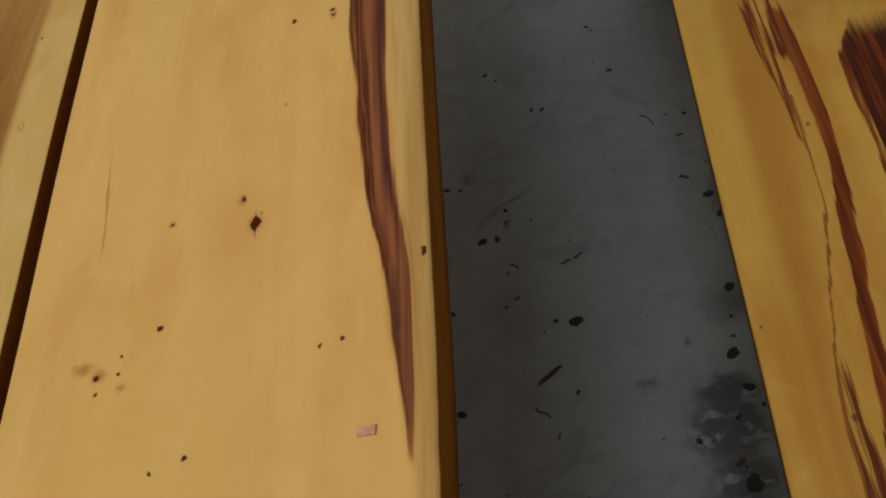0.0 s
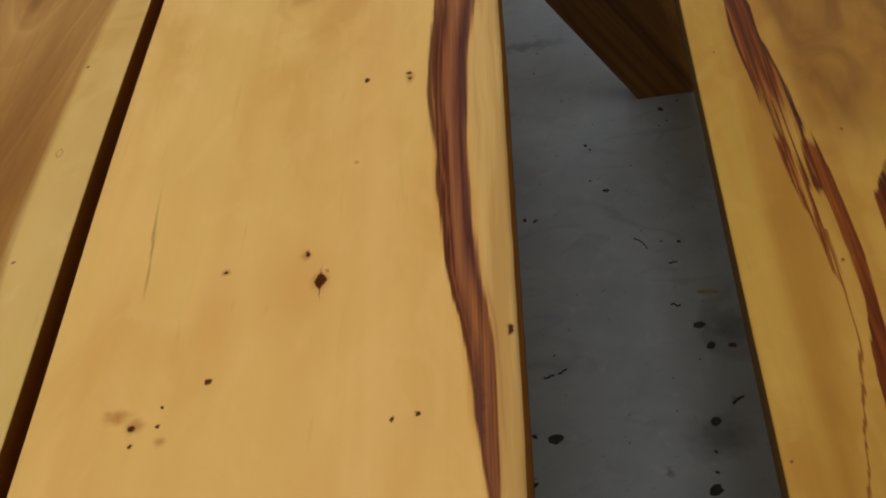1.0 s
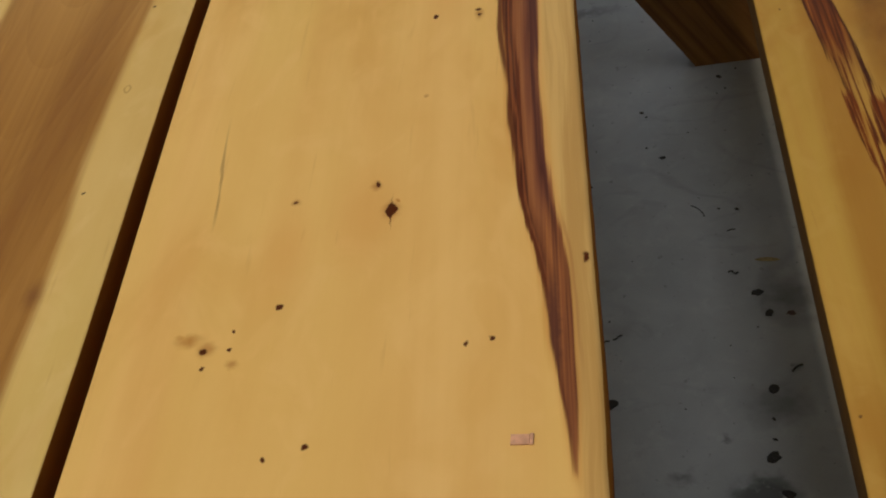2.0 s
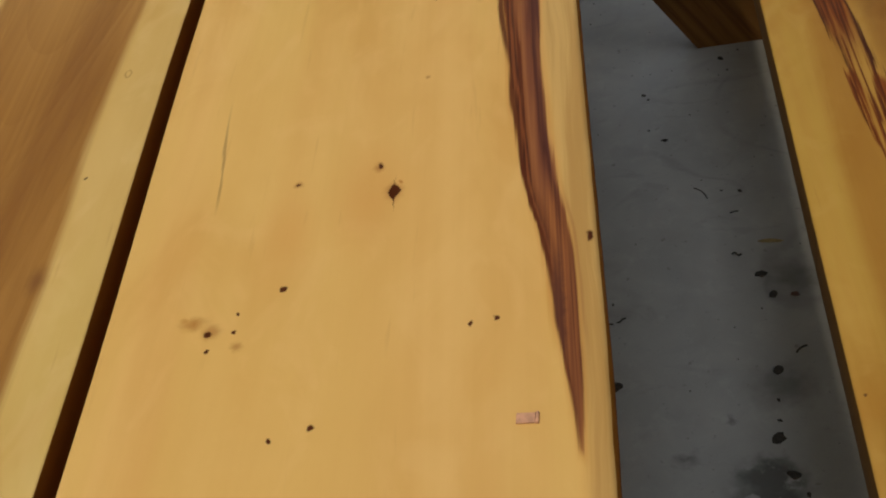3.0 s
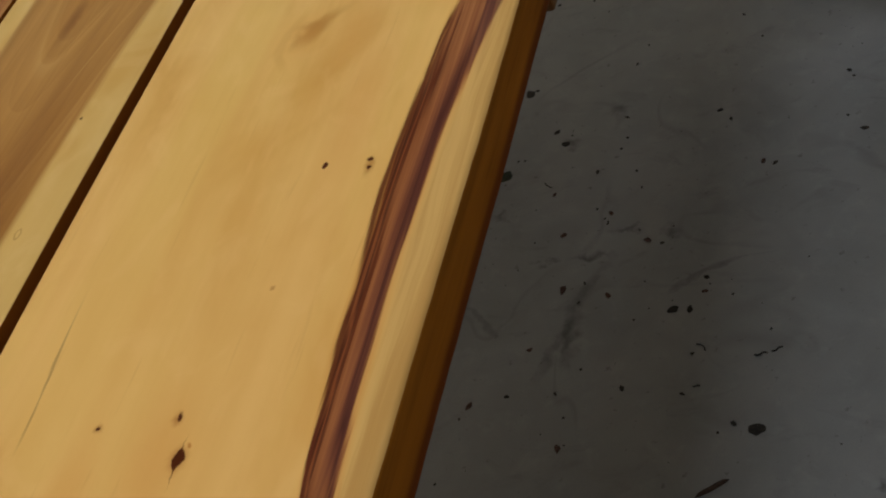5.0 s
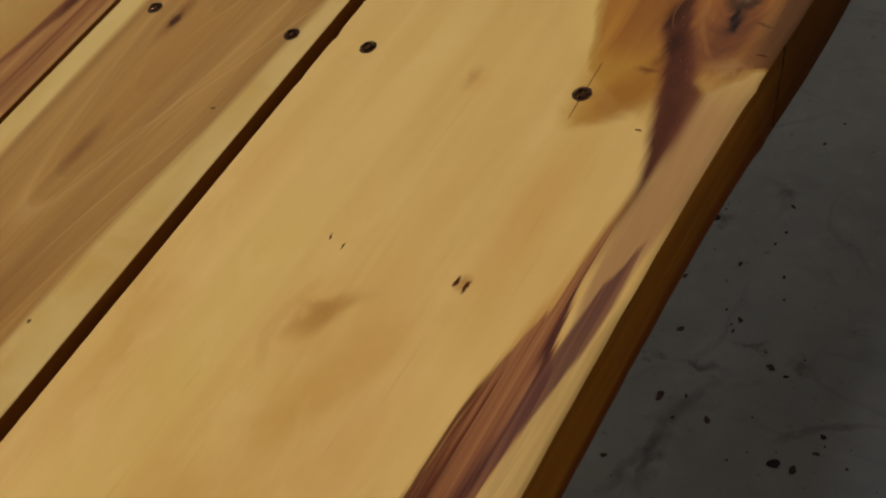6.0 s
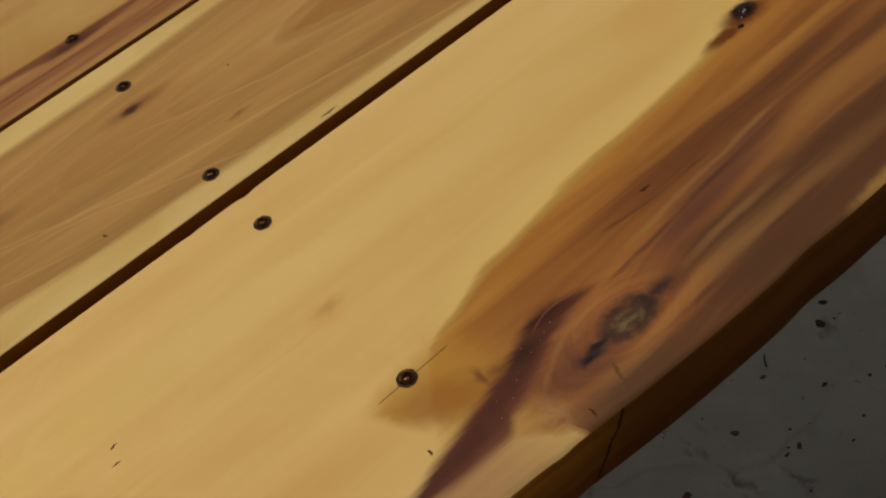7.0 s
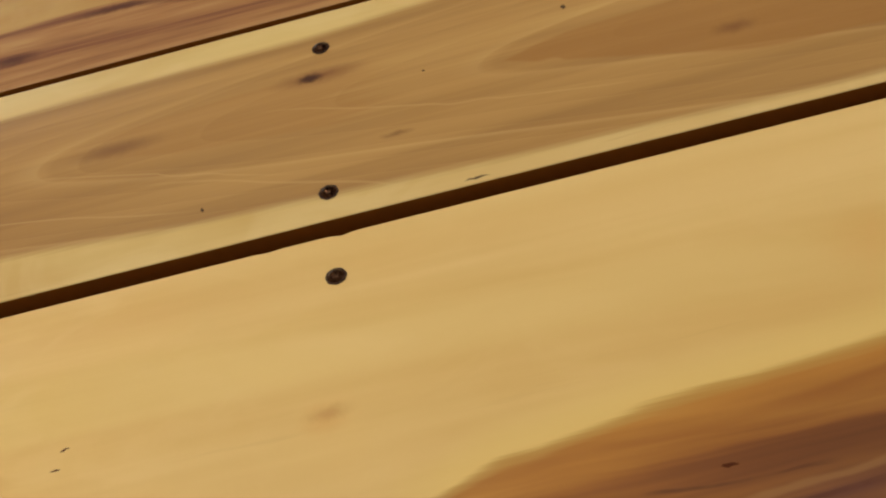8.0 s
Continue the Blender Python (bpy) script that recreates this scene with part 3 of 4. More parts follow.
def inner_plank_wood():
    n = Nodes("brown_heartwood_finish")
    n.wobble(0.0016, 220)
    colour, lines = sapwood(n, (0.70, 0.50, 0.21), (0.60, 0.40, 0.14))
    ragged = jagged(n, 0.003)
    field, across = n.band(ragged, [(-0.8, -0.270), (0.0, -0.265), (0.235, -0.263), (0.354, -0.265), (0.43, -0.268), (0.6, -0.280), (2.0, -0.286)],
                           [(-0.8, -0.150), (-0.03, -0.154), (0.02, -0.157), (0.09, -0.160), (0.25, -0.157), (0.32, -0.150), (0.40, -0.1455), (0.47, -0.1420), (0.53, -0.1395), (0.64, -0.1370), (2.0, -0.142)], 0.0060)
    # cathedral figure: growth rings cut at a low angle, pale on one side of each line and dark on the other
    drift = n.noise((14, 1.3, 3), 1.0, 2, 0.45, 0.2)
    aside = n.sub(n.x, n.curve(n.y, [(-0.7, -0.222), (0.26, -0.214), (0.50, -0.208), (1.4, -0.20)]))
    reach = n.math("SQRT", n.math("MULTIPLY_ADD", aside, aside, 0.0009))
    phase = n.add(n.math("MULTIPLY_ADD", n.sub(reach, 0.03), 34.5, n.mul(n.sub(0.265, n.y), 4.425)), n.mul(n.sub(drift, 0.5), 0.42))
    ring = n.math("FRACT", n.add(phase, 20.0))
    minor = n.math("FRACT", n.add(n.mul(phase, 3.3), n.add(n.mul(drift, 0.7), 40.0)))
    streak = n.noise((34, 1.7, 10), 1.0, 4, 0.58, 0.6)
    fine = n.noise((520, 5, 30), 1.0, 4, 0.62)
    long_line = n.noise((170, 1.1, 10), 1.0, 3, 0.55, 0.2)
    sharp = n.mul(n.math("POWER", ring, 1.6), n.step(ring, 1.0, 0.97))
    tone = n.add(n.add(n.mul(streak, 0.68), n.mul(n.sub(fine, 0.5), 0.10)), n.add(n.mul(sharp, 0.08), n.add(n.mul(n.mul(minor, minor), 0.05), n.mul(n.sub(long_line, 0.5), 0.30))))
    heart = n.tones(n.add(tone, 0.03), [(0.20, (0.49, 0.275, 0.092)), (0.34, (0.40, 0.202, 0.062)), (0.46, (0.315, 0.145, 0.041)), (0.62, (0.22, 0.085, 0.025))])
    pale_line = n.top(n.mul(n.step(ring, 0.10, 0.0), n.step(ring, 0.0, 0.015)), n.mul(n.mul(n.step(minor, 0.12, 0.0), n.step(minor, 0.0, 0.03)), 0.22))
    heart = n.mix(n.mul(n.mul(pale_line, n.step(n.y, 0.08, 0.26)), n.math("MULTIPLY_ADD", n.noise((30, 3, 5)), 0.65, -0.12)), heart, (0.62, 0.41, 0.18))
    heart = n.mix(n.mul(n.step(n.y, 0.10, 0.35), 0.28), heart, (0.60, 0.385, 0.150))
    heart = n.mix(n.mul(n.step(n.y, 0.26, 0.05), 0.45), heart, n.mix(n.step(streak, 0.36, 0.64), (0.36, 0.178, 0.042), (0.225, 0.092, 0.022)))
    tongue, _ = n.band(n.x, [(0.486, -0.2080), (0.500, -0.2125), (0.518, -0.2170), (0.559, -0.2200), (0.646, -0.2230), (0.9, -0.23)], [(0.486, -0.2060), (0.500, -0.2005), (0.514, -0.1960), (0.584, -0.1740), (0.646, -0.1680), (0.9, -0.16)], 0.0022, 0.006)
    inner, _ = n.band(n.x, [(0.262, -0.2190), (0.280, -0.2250), (0.305, -0.2290), (0.362, -0.2330), (0.44, -0.234)], [(0.262, -0.2185), (0.290, -0.2110), (0.327, -0.2010), (0.37, -0.196), (0.44, -0.19)], 0.0024, 0.03)
    heart = n.mix(n.mul(n.top(tongue, n.mul(inner, 0.5)), n.math("MULTIPLY_ADD", streak, 0.5, 0.35)), heart, (0.32, 0.135, 0.036))
    straight = n.top(n.stroke(n.x, [(0.30, -0.1870), (0.363, -0.1700), (0.422, -0.1480), (0.463, -0.1330)], 0.0012, 0.05), n.stroke(n.x, [(0.36, -0.2170), (0.404, -0.2050), (0.453, -0.1890), (0.482, -0.1820), (0.56, -0.168)], 0.0010, 0.05))
    straight = n.top(straight, n.top(n.stroke(n.x, [(0.24, -0.2120), (0.321, -0.1900), (0.353, -0.1780), (0.40, -0.163)], 0.0010, 0.05), n.stroke(n.x, [(0.22, -0.1860), (0.29, -0.1720), (0.35, -0.1570)], 0.0009, 0.04)))
    heart = n.mix(n.mul(straight, 0.27), heart, (0.62, 0.40, 0.165))
    colour = n.mix(n.mul(field, 0.95), colour, heart)
    rim = n.mul(n.step(n.math("ABSOLUTE", n.sub(across, 0.05)), 0.07, 0.0), field)
    colour = n.mix(n.mul(rim, 0.38), colour, (0.27, 0.135, 0.042))
    colour = n.mix(n.mul(n.spot(0.400, -0.2310, 0.030, 0.008, 0.0), 0.75), colour, (0.19, 0.07, 0.030))
    colour = n.mix(n.mul(n.spot(0.396, -0.2305, 0.009, 0.0045, 0.2), 0.9), colour, (0.040, 0.011, 0.009))
    dim = n.spots([(0.433, -0.176, 0.010, 0.003), (0.589, -0.190, 0.014, 0.006), (-0.029, -0.161, 0.014, 0.007), (0.300, -0.215, 0.03, 0.008)], 0.0)
    colour = n.mix(n.mul(dim, 0.6), colour, (0.16, 0.065, 0.03))
    pins = n.spots([(0.464, -0.136, 0.0065, 0.0009), (0.521, -0.235, 0.0016, 0.0022), (0.207, -0.158, 0.0015, 0.0015), (0.039, -0.156, 0.0013, 0.0013), (0.343, -0.158, 0.0008, 0.0020), (0.45, -0.215, 0.001, 0.001)], 0.45)
    colour = n.mix(n.mul(pins, 0.85), colour, DARK)
    bud = n.mul(n.spot(0.124, -0.1545, 0.0040, 0.0026, 0.75), n.sub(1.0, n.spot(0.124, -0.1545, 0.0030, 0.0018, 0.6)))
    colour = n.mix(n.mul(bud, 0.5), colour, (0.30, 0.16, 0.05))
    return plank_finish(n, colour, lines, 0.38)


def red_plank_wood():
    n = Nodes("red_heartwood_finish")
    n.wobble(0.0016, 220)
    colour, lines = sapwood(n, (0.54, 0.340, 0.125), (0.42, 0.225, 0.070))
    ragged = jagged(n, 0.004)
    field, _ = n.band(ragged, [(-0.9, -0.345), (0.20, -0.342), (0.29, -0.342), (0.33, -0.331), (0.40, -0.324), (0.48, -0.326), (0.60, -0.33), (2.0, -0.35)], [(-0.9, -0.25), (2.0, -0.25)], 0.004)
    streak = n.noise((90, 5, 10), 1.0, 4, 0.6, 0.4)
    heart = n.tones(streak, [(0.30, (0.48, 0.27, 0.11)), (0.48, (0.38, 0.18, 0.07)), (0.66, (0.22, 0.085, 0.04))])
    colour = n.mix(field, colour, heart)
    line, _ = n.band(ragged, [(0.10, -0.338), (0.29, -0.341), (0.33, -0.331), (0.40, -0.324), (0.48, -0.326), (0.62, -0.33)], [(0.10, -0.335), (0.29, -0.334), (0.33, -0.325), (0.40, -0.312), (0.48, -0.321), (0.62, -0.328)], 0.003)
    colour = n.mix(n.mul(line, 0.75), colour, (0.16, 0.052, 0.028))
    colour = n.mix(n.mul(n.spots([(0.235, -0.3115, 0.020, 0.0075), (0.400, -0.316, 0.03, 0.007), (0.291, -0.3355, 0.035, 0.005)], 0.1), 0.85), colour, (0.080, 0.022, 0.014))
    return plank_finish(n, colour, lines, 0.38)


def bench_wood():
    n = Nodes("streaked_amber_finish")
    n.wobble(0.002, 200)
    colour, lines = sapwood(n, (0.57, 0.345, 0.082), (0.43, 0.222, 0.040))
    ragged = jagged(n, 0.0034)
    lanes = n.noise((190, 5, 20), 1.0, 4, 0.62, 0.5)
    red = n.tones(lanes, [(0.32, (0.39, 0.128, 0.020)), (0.47, (0.19, 0.046, 0.008)), (0.62, (0.055, 0.010, 0.003))])
    amber, _ = n.band(ragged, [(-0.8, 0.245), (0.0, 0.25), (0.3, 0.262), (0.45, 0.272), (0.62, 0.285), (0.75, 0.31), (2.0, 0.34)], [(-0.8, 0.28), (0.0, 0.275), (0.3, 0.31), (0.45, 0.31), (0.62, 0.33), (0.75, 0.5), (2.0, 0.5)], 0.02)
    colour = n.mix(n.mul(amber, 0.62), colour, (0.36, 0.160, 0.025))
    # burl clouds past the streak
    swirl = n.noise((22, 9, 10), 1.0, 4, 0.5, 0.9)
    cloud = n.mul(n.step(n.x, 0.312, 0.345), n.step(n.y, 0.36, 0.50))
    colour = n.mix(n.mul(cloud, 0.85), colour, n.tones(swirl, [(0.30, (0.40, 0.200, 0.038)), (0.48, (0.29, 0.128, 0.024)), (0.68, (0.18, 0.070, 0.014))]))
    ragged = n.add(ragged, n.mul(n.sub(n.noise((240, 8, 20), 1.0, 2), 0.5), 0.006))
    upper, across = n.band(ragged, [(0.36, 0.302), (0.40, 0.298), (0.451, 0.296), (0.492, 0.292), (0.55, 0.288), (0.612, 0.287), (0.68, 0.290), (0.72, 0.294), (0.78, 0.286)],
                           [(0.36, 0.331), (0.40, 0.329), (0.451, 0.324), (0.527, 0.320), (0.58, 0.316), (0.613, 0.313), (0.665, 0.312), (0.70, 0.300), (0.78, 0.287)], 0.0015, 0.012)
    gaps = n.mul(n.step(lanes, 0.56, 0.44), n.step(n.add(n.y, n.mul(n.sub(lanes, 0.5), 0.2)), 0.53, 0.42))
    rim = n.math("ABSOLUTE", n.sub(across, 0.5))
    colour = n.mix(n.mul(upper, n.sub(1.0, gaps)), colour, n.mix(n.step(n.add(rim, n.mul(n.sub(lanes, 0.5), 0.5)), 0.25, 0.46), n.mix(0.22, red, (0.22, 0.066, 0.016)), (0.060, 0.013, 0.004)))
    finger, _ = n.band(ragged, [(0.25, 0.305), (0.279, 0.302), (0.305, 0.302), (0.363, 0.298), (0.403, 0.294), (0.45, 0.293)], [(0.25, 0.306), (0.279, 0.3055), (0.305, 0.308), (0.363, 0.309), (0.403, 0.307), (0.45, 0.305)], 0.0012, 0.012)
    colour = n.mix(n.mul(finger, n.step(lanes, 0.36, 0.5)), colour, red)
    main, _ = n.band(ragged, [(-0.10, 0.280), (0.0, 0.291), (0.044, 0.297), (0.108, 0.303), (0.169, 0.3095), (0.224, 0.317), (0.285, 0.3205), (0.363, 0.3185), (0.44, 0.315)],
                     [(-0.10, 0.286), (0.0, 0.3025), (0.044, 0.3085), (0.086, 0.3125), (0.145, 0.3195), (0.221, 0.3265), (0.282, 0.331), (0.351, 0.3315), (0.44, 0.3265)], 0.0010, 0.015)
    colour = n.mix(main, colour, n.mix(0.4, red, (0.14, 0.030, 0.007)))
    second, _ = n.band(ragged, [(-0.1, 0.330), (0.10, 0.344), (0.229, 0.354), (0.266, 0.354), (0.32, 0.354), (0.36, 0.360), (0.40, 0.376)], [(-0.1, 0.37), (0.10, 0.42), (0.229, 0.44), (0.32, 0.43), (0.36, 0.42), (0.40, 0.40)], 0.0018, 0.035, 1.1)
    colour = n.mix(n.mul(second, n.step(lanes, 0.25, 0.36)), colour, n.mix(n.step(lanes, 0.35, 0.53), (0.17, 0.038, 0.008), (0.050, 0.010, 0.004)))
    thin, _ = n.band(ragged, [(-0.06, 0.268), (-0.032, 0.2695), (0.016, 0.2705), (0.049, 0.275), (0.08, 0.282), (0.132, 0.291), (0.188, 0.3012), (0.246, 0.305), (0.318, 0.3075)],
                     [(-0.06, 0.272), (-0.032, 0.2735), (0.016, 0.2745), (0.049, 0.2785), (0.08, 0.2838), (0.132, 0.2935), (0.188, 0.3038), (0.246, 0.3085), (0.318, 0.3105)], 0.0008)
    colour = n.mix(n.mul(thin, 0.85), colour, (0.20, 0.058, 0.010))
    lower, _ = n.band(ragged, [(-0.16, 0.266), (-0.08, 0.2695), (-0.03, 0.2715), (0.02, 0.2735), (0.07, 0.281)], [(-0.16, 0.280), (-0.08, 0.2830), (-0.03, 0.2835), (0.02, 0.2825), (0.07, 0.284)], 0.0010, 0.03)
    colour = n.mix(n.mul(lower, n.step(lanes, 0.44, 0.52)), colour, n.mix(0.4, red, (0.12, 0.028, 0.008)))
    pins = n.spots([(0.281, 0.314, 0.003, 0.002), (0.016, 0.278, 0.005, 0.003), (0.581, 0.266, 0.002, 0.0015), (0.44, 0.352, 0.003, 0.002), (0.10, 0.237, 0.002, 0.002)], 0.3)
    colour = n.mix(n.mul(pins, 0.8), colour, (0.10, 0.04, 0.018))
    return plank_finish(n, colour, lines, 0.40)


def side_wood():
    """The dressed bark side of a plank, with the shade on it put into the colour."""
    n = Nodes("amber_brown_shaded_side")
    n.wobble(0.002, 180)
    streak = n.noise((30, 5, 90), 1.0, 4, 0.6, 0.4)
    fine = n.noise((300, 14, 420), 1.0, 3, 0.6)
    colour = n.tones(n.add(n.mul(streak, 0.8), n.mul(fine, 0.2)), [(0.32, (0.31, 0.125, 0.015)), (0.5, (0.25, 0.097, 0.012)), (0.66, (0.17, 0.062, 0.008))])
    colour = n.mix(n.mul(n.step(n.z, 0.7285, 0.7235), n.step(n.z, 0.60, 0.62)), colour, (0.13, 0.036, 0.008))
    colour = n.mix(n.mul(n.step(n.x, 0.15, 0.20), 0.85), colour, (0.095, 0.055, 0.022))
    # shade painted on the live side, from the knot to the far end
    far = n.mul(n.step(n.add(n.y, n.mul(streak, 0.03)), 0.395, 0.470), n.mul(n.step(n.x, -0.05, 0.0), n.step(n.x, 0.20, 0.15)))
    # gap sides: one brown stands in for the dim bounce between planks
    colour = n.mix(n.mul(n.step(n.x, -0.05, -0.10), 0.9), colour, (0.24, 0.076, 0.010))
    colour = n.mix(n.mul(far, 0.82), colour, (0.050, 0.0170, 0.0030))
    check = n.math("ABSOLUTE", n.sub(n.add(n.y, n.mul(n.sub(n.noise((60, 60, 200), 1.0, 2), 0.5), 0.004)), n.math("MULTIPLY_ADD", n.z, 0.6, 0.443 - 0.45)))
    colour = n.mix(n.mul(n.mul(n.step(check, 0.0014, 0.0004), n.step(n.x, 0.05, 0.07)), 0.85), colour, (0.008, 0.004, 0.003))
    return n.finish(colour, 0.65, fine, 0.15, 0.0006, gloss=0.05)


def frame_wood():
    """Brown boards of the under-frame; the grain runs every way the boards do."""
    n = Nodes("brown_frame_wood")
    streak = n.noise((26, 40, 26), 1.0, 4, 0.6, 1.2)
    lines = n.noise((150, 220, 150), 1.0, 3, 0.6, 0.5)
    colour = n.tones(n.add(n.mul(streak, 0.75), n.mul(lines, 0.25)), [(0.32, (0.19, 0.085, 0.016)), (0.5, (0.14, 0.056, 0.011)), (0.68, (0.08, 0.030, 0.008))])
    return n.finish(colour, 0.45, lines, 0.15, 0.0006)


def leg_wood(slope):
    """Heartwood with streaks along a sloping board; slope: its run in x for each metre of height."""
    n = Nodes("streaked_leg_wood")
    across = n.sub(n.x, n.mul(n.z, slope))
    along = n.at(across, n.y, n.z)
    streak = n.noise((34, 10, 2.2), 1.0, 4, 0.6, 0.5, along)
    lines = n.noise((260, 60, 8), 1.0, 3, 0.6, 0.2, along)
    colour = n.tones(n.add(n.mul(streak, 0.8), n.mul(lines, 0.2)), [(0.30, (0.205, 0.098, 0.026)), (0.48, (0.158, 0.069, 0.017)), (0.60, (0.110, 0.045, 0.012)), (0.74, (0.060, 0.023, 0.007))])
    return n.finish(colour, 0.5, lines, 0.12, 0.0006, gloss=0.15)


def concrete():
    n = Nodes("trowelled_concrete")
    n.wobble(0.02, 45)
    broad = n.noise((2.3, 2.3, 2.3), 1.0, 4, 0.55, 0.5)
    cloud = n.noise((11, 11, 11), 1.0, 4, 0.6, 0.6)
    grit = n.noise((420, 420, 420), 1.0, 2, 0.6)
    tone = n.add(n.mul(broad, 0.45), n.add(n.mul(cloud, 0.42), n.mul(grit, 0.13)))
    colour = n.tones(tone, [(0.30, (0.243, 0.250, 0.252)), (0.5, (0.305, 0.312, 0.315)), (0.70, (0.372, 0.379, 0.382))])
    # trowel swirls: thin dark contours
    slow = n.noise((3.4, 3.4, 1), 1.0, 3, 0.45, 0.7)
    swirl = n.mul(n.step(n.math("ABSOLUTE", n.sub(slow, 0.5)), 0.020, 0.0), n.step(n.noise((5, 5, 1)), 0.42, 0.6))
    colour = n.mix(n.mul(swirl, 0.24), colour, (0.09, 0.09, 0.092))
    # broad grey smears and fine dark specks
    smear = n.noise((8, 14, 1), 1.0, 4, 0.6, 1.6)
    colour = n.mix(n.mul(n.step(smear, 0.56, 0.72), 0.22), colour, (0.105, 0.105, 0.105))
    speck = n.noise((75, 75, 1), 1.0, 3, 0.6)
    colour = n.mix(n.mul(n.step(speck, 0.64, 0.74), 0.45), colour, (0.080, 0.068, 0.062))
    dust = n.noise((30, 30, 1), 1.0, 4, 0.65, 0.4)
    colour = n.mix(n.mul(n.step(dust, 0.52, 0.75), 0.22), colour, (0.46, 0.465, 0.47))
    # dragged boot smears
    shaken = n.add(n.x, n.mul(n.sub(dust, 0.5), 0.03))
    drag = n.stroke(shaken, [(0.525, -0.203), (0.562, -0.191), (0.610, -0.177), (0.651, -0.167), (0.72, -0.140)], 0.011, 0.04)
    drag = n.top(drag, n.stroke(shaken, [(0.600, -0.264), (0.625, -0.281), (0.648, -0.307), (0.660, -0.344)], 0.010, 0.012))
    drag = n.top(drag, n.stroke(shaken, [(0.655, -0.056), (0.694, -0.013), (0.713, 0.027), (0.724, 0.090)], 0.012, 0.02))
    colour = n.mix(n.mul(drag, n.math("MULTIPLY_ADD", speck, 0.9, -0.05)), colour, (0.095, 0.095, 0.098))
    boot = n.mul(n.spots([(0.727, -0.160, 0.009, 0.034), (0.720, -0.215, 0.008, 0.030), (0.766, -0.118, 0.010, 0.030)], 0.1), n.step(speck, 0.40, 0.60))
    colour = n.mix(n.mul(boot, 0.6), colour, (0.090, 0.090, 0.090))
    # damp stains and old drips
    damp = n.top(n.spots([(0.290, 0.210, 0.075, 0.060), (0.225, 0.215, 0.050, 0.055), (0.335, 0.215, 0.035, 0.05)], 0.35), 0.0)
    damp = n.mul(damp, n.step(n.noise((38, 38, 1), 1, 4, 0.6), 0.34, 0.48))
    colour = n.mix(n.mul(damp, 0.9), colour, (0.060, 0.062, 0.058))
    faint = n.spots([(0.365, 0.126, 0.016, 0.022), (0.413, 0.186, 0.009, 0.011), (0.757, -0.060, 0.018, 0.014), (0.725, -0.16, 0.010, 0.036), (0.60, -0.165, 0.07, 0.014),
                     (0.805, -0.30, 0.012, 0.014), (0.93, -0.22, 0.014, 0.016), (0.62, 0.29, 0.05, 0.05), (0.455, 0.25, 0.05, 0.05), (0.99, -0.16, 0.016, 0.022), (1.31, 0.07, 0.02, 0.09)], 0.0)
    colour = n.mix(n.mul(faint, 0.62), colour, (0.075, 0.072, 0.070))
    rough = n.math("MULTIPLY_ADD", n.noise((6, 6, 6), 1, 3), -0.2, 0.52)
    return n.finish(colour, rough, n.add(n.mul(grit, 0.4), n.mul(cloud, 0.5)), 0.2, 0.001)


def plain(name, colour, rough=0.6, metal=0.0, vary=0.12, scale=60.0):
    n = Nodes(name)
    dark = tuple(c * (1 - 2.2 * vary) for c in colour)
    tone = n.noise((scale, scale, scale), 1.0, 4, 0.6)
    return n.finish(n.mix(n.step(tone, 0.35, 0.65), dark, colour), rough, tone, 0.15, 0.0008, metal)


WOOD_EDGE, WOOD_INNER, WOOD_RED, WOOD_BENCH = edge_plank_wood(), inner_plank_wood(), red_plank_wood(), bench_wood()
WOOD_FRAME, WOOD_SIDE, CONCRETE = frame_wood(), side_wood(), concrete()
SLOPE = -0.63
WOOD_LEG, WOOD_LEG_MIRROR = leg_wood(SLOPE), leg_wood(-SLOPE)
STEEL = plain("dark_bronzed_steel", (0.13, 0.058, 0.030), 0.09, 1.0, 0.34, 900)
SOCKET = plain("burnt_wood_rim", (0.07, 0.028, 0.012), 0.85, 0.0, 0.2, 500)
WALL = plain("painted_board", (0.52, 0.50, 0.46), 0.8, 0.0, 0.06, 3)
CEILING = plain("white_ceiling", (0.70, 0.68, 0.64), 0.85, 0.0, 0.04, 3)
BARK = plain("dark_bark", (0.035, 0.028, 0.022), 0.8, 0.0, 0.25, 300)
RUST_CHIP = plain("brown_wood_chip", (0.095, 0.045, 0.032), 0.75, 0.0, 0.2, 300)
TWIG = plain("weathered_twig", (0.085, 0.050, 0.036), 0.8, 0.0, 0.25, 300)
TAN_CHIP = plain("pale_wood_shaving", (0.40, 0.30, 0.13), 0.7, 0.0, 0.2, 300)
LEAF = plain("dry_green_flake", (0.030, 0.038, 0.018), 0.7, 0.0, 0.2, 300)
PINK_FLAKE = plain("pink_paper_scrap", (0.66, 0.36, 0.25), 0.7, 0.0, 0.12, 300)
LAMP_BODY = plain("white_enamel", (0.75, 0.74, 0.72), 0.4, 0.0, 0.04, 20)
# bead colour lightened to stand in for their glints
RESIN = plain("glint_pale_resin", (0.30, 0.18, 0.14), 0.18, 0.0, 0.15, 900)
DARK_RESIN = plain("dark_resin", (0.022, 0.008, 0.006), 0.10, 0.0, 0.2, 500)
TUBE = bpy.data.materials.new("lit_tube")
TUBE.use_nodes = True
TUBE.node_tree.nodes["Principled BSDF"].inputs["Emission Color"].default_value = (1.0, 0.88, 0.70, 1)
TUBE.node_tree.nodes["Principled BSDF"].inputs["Emission Strength"].default_value = 4.0


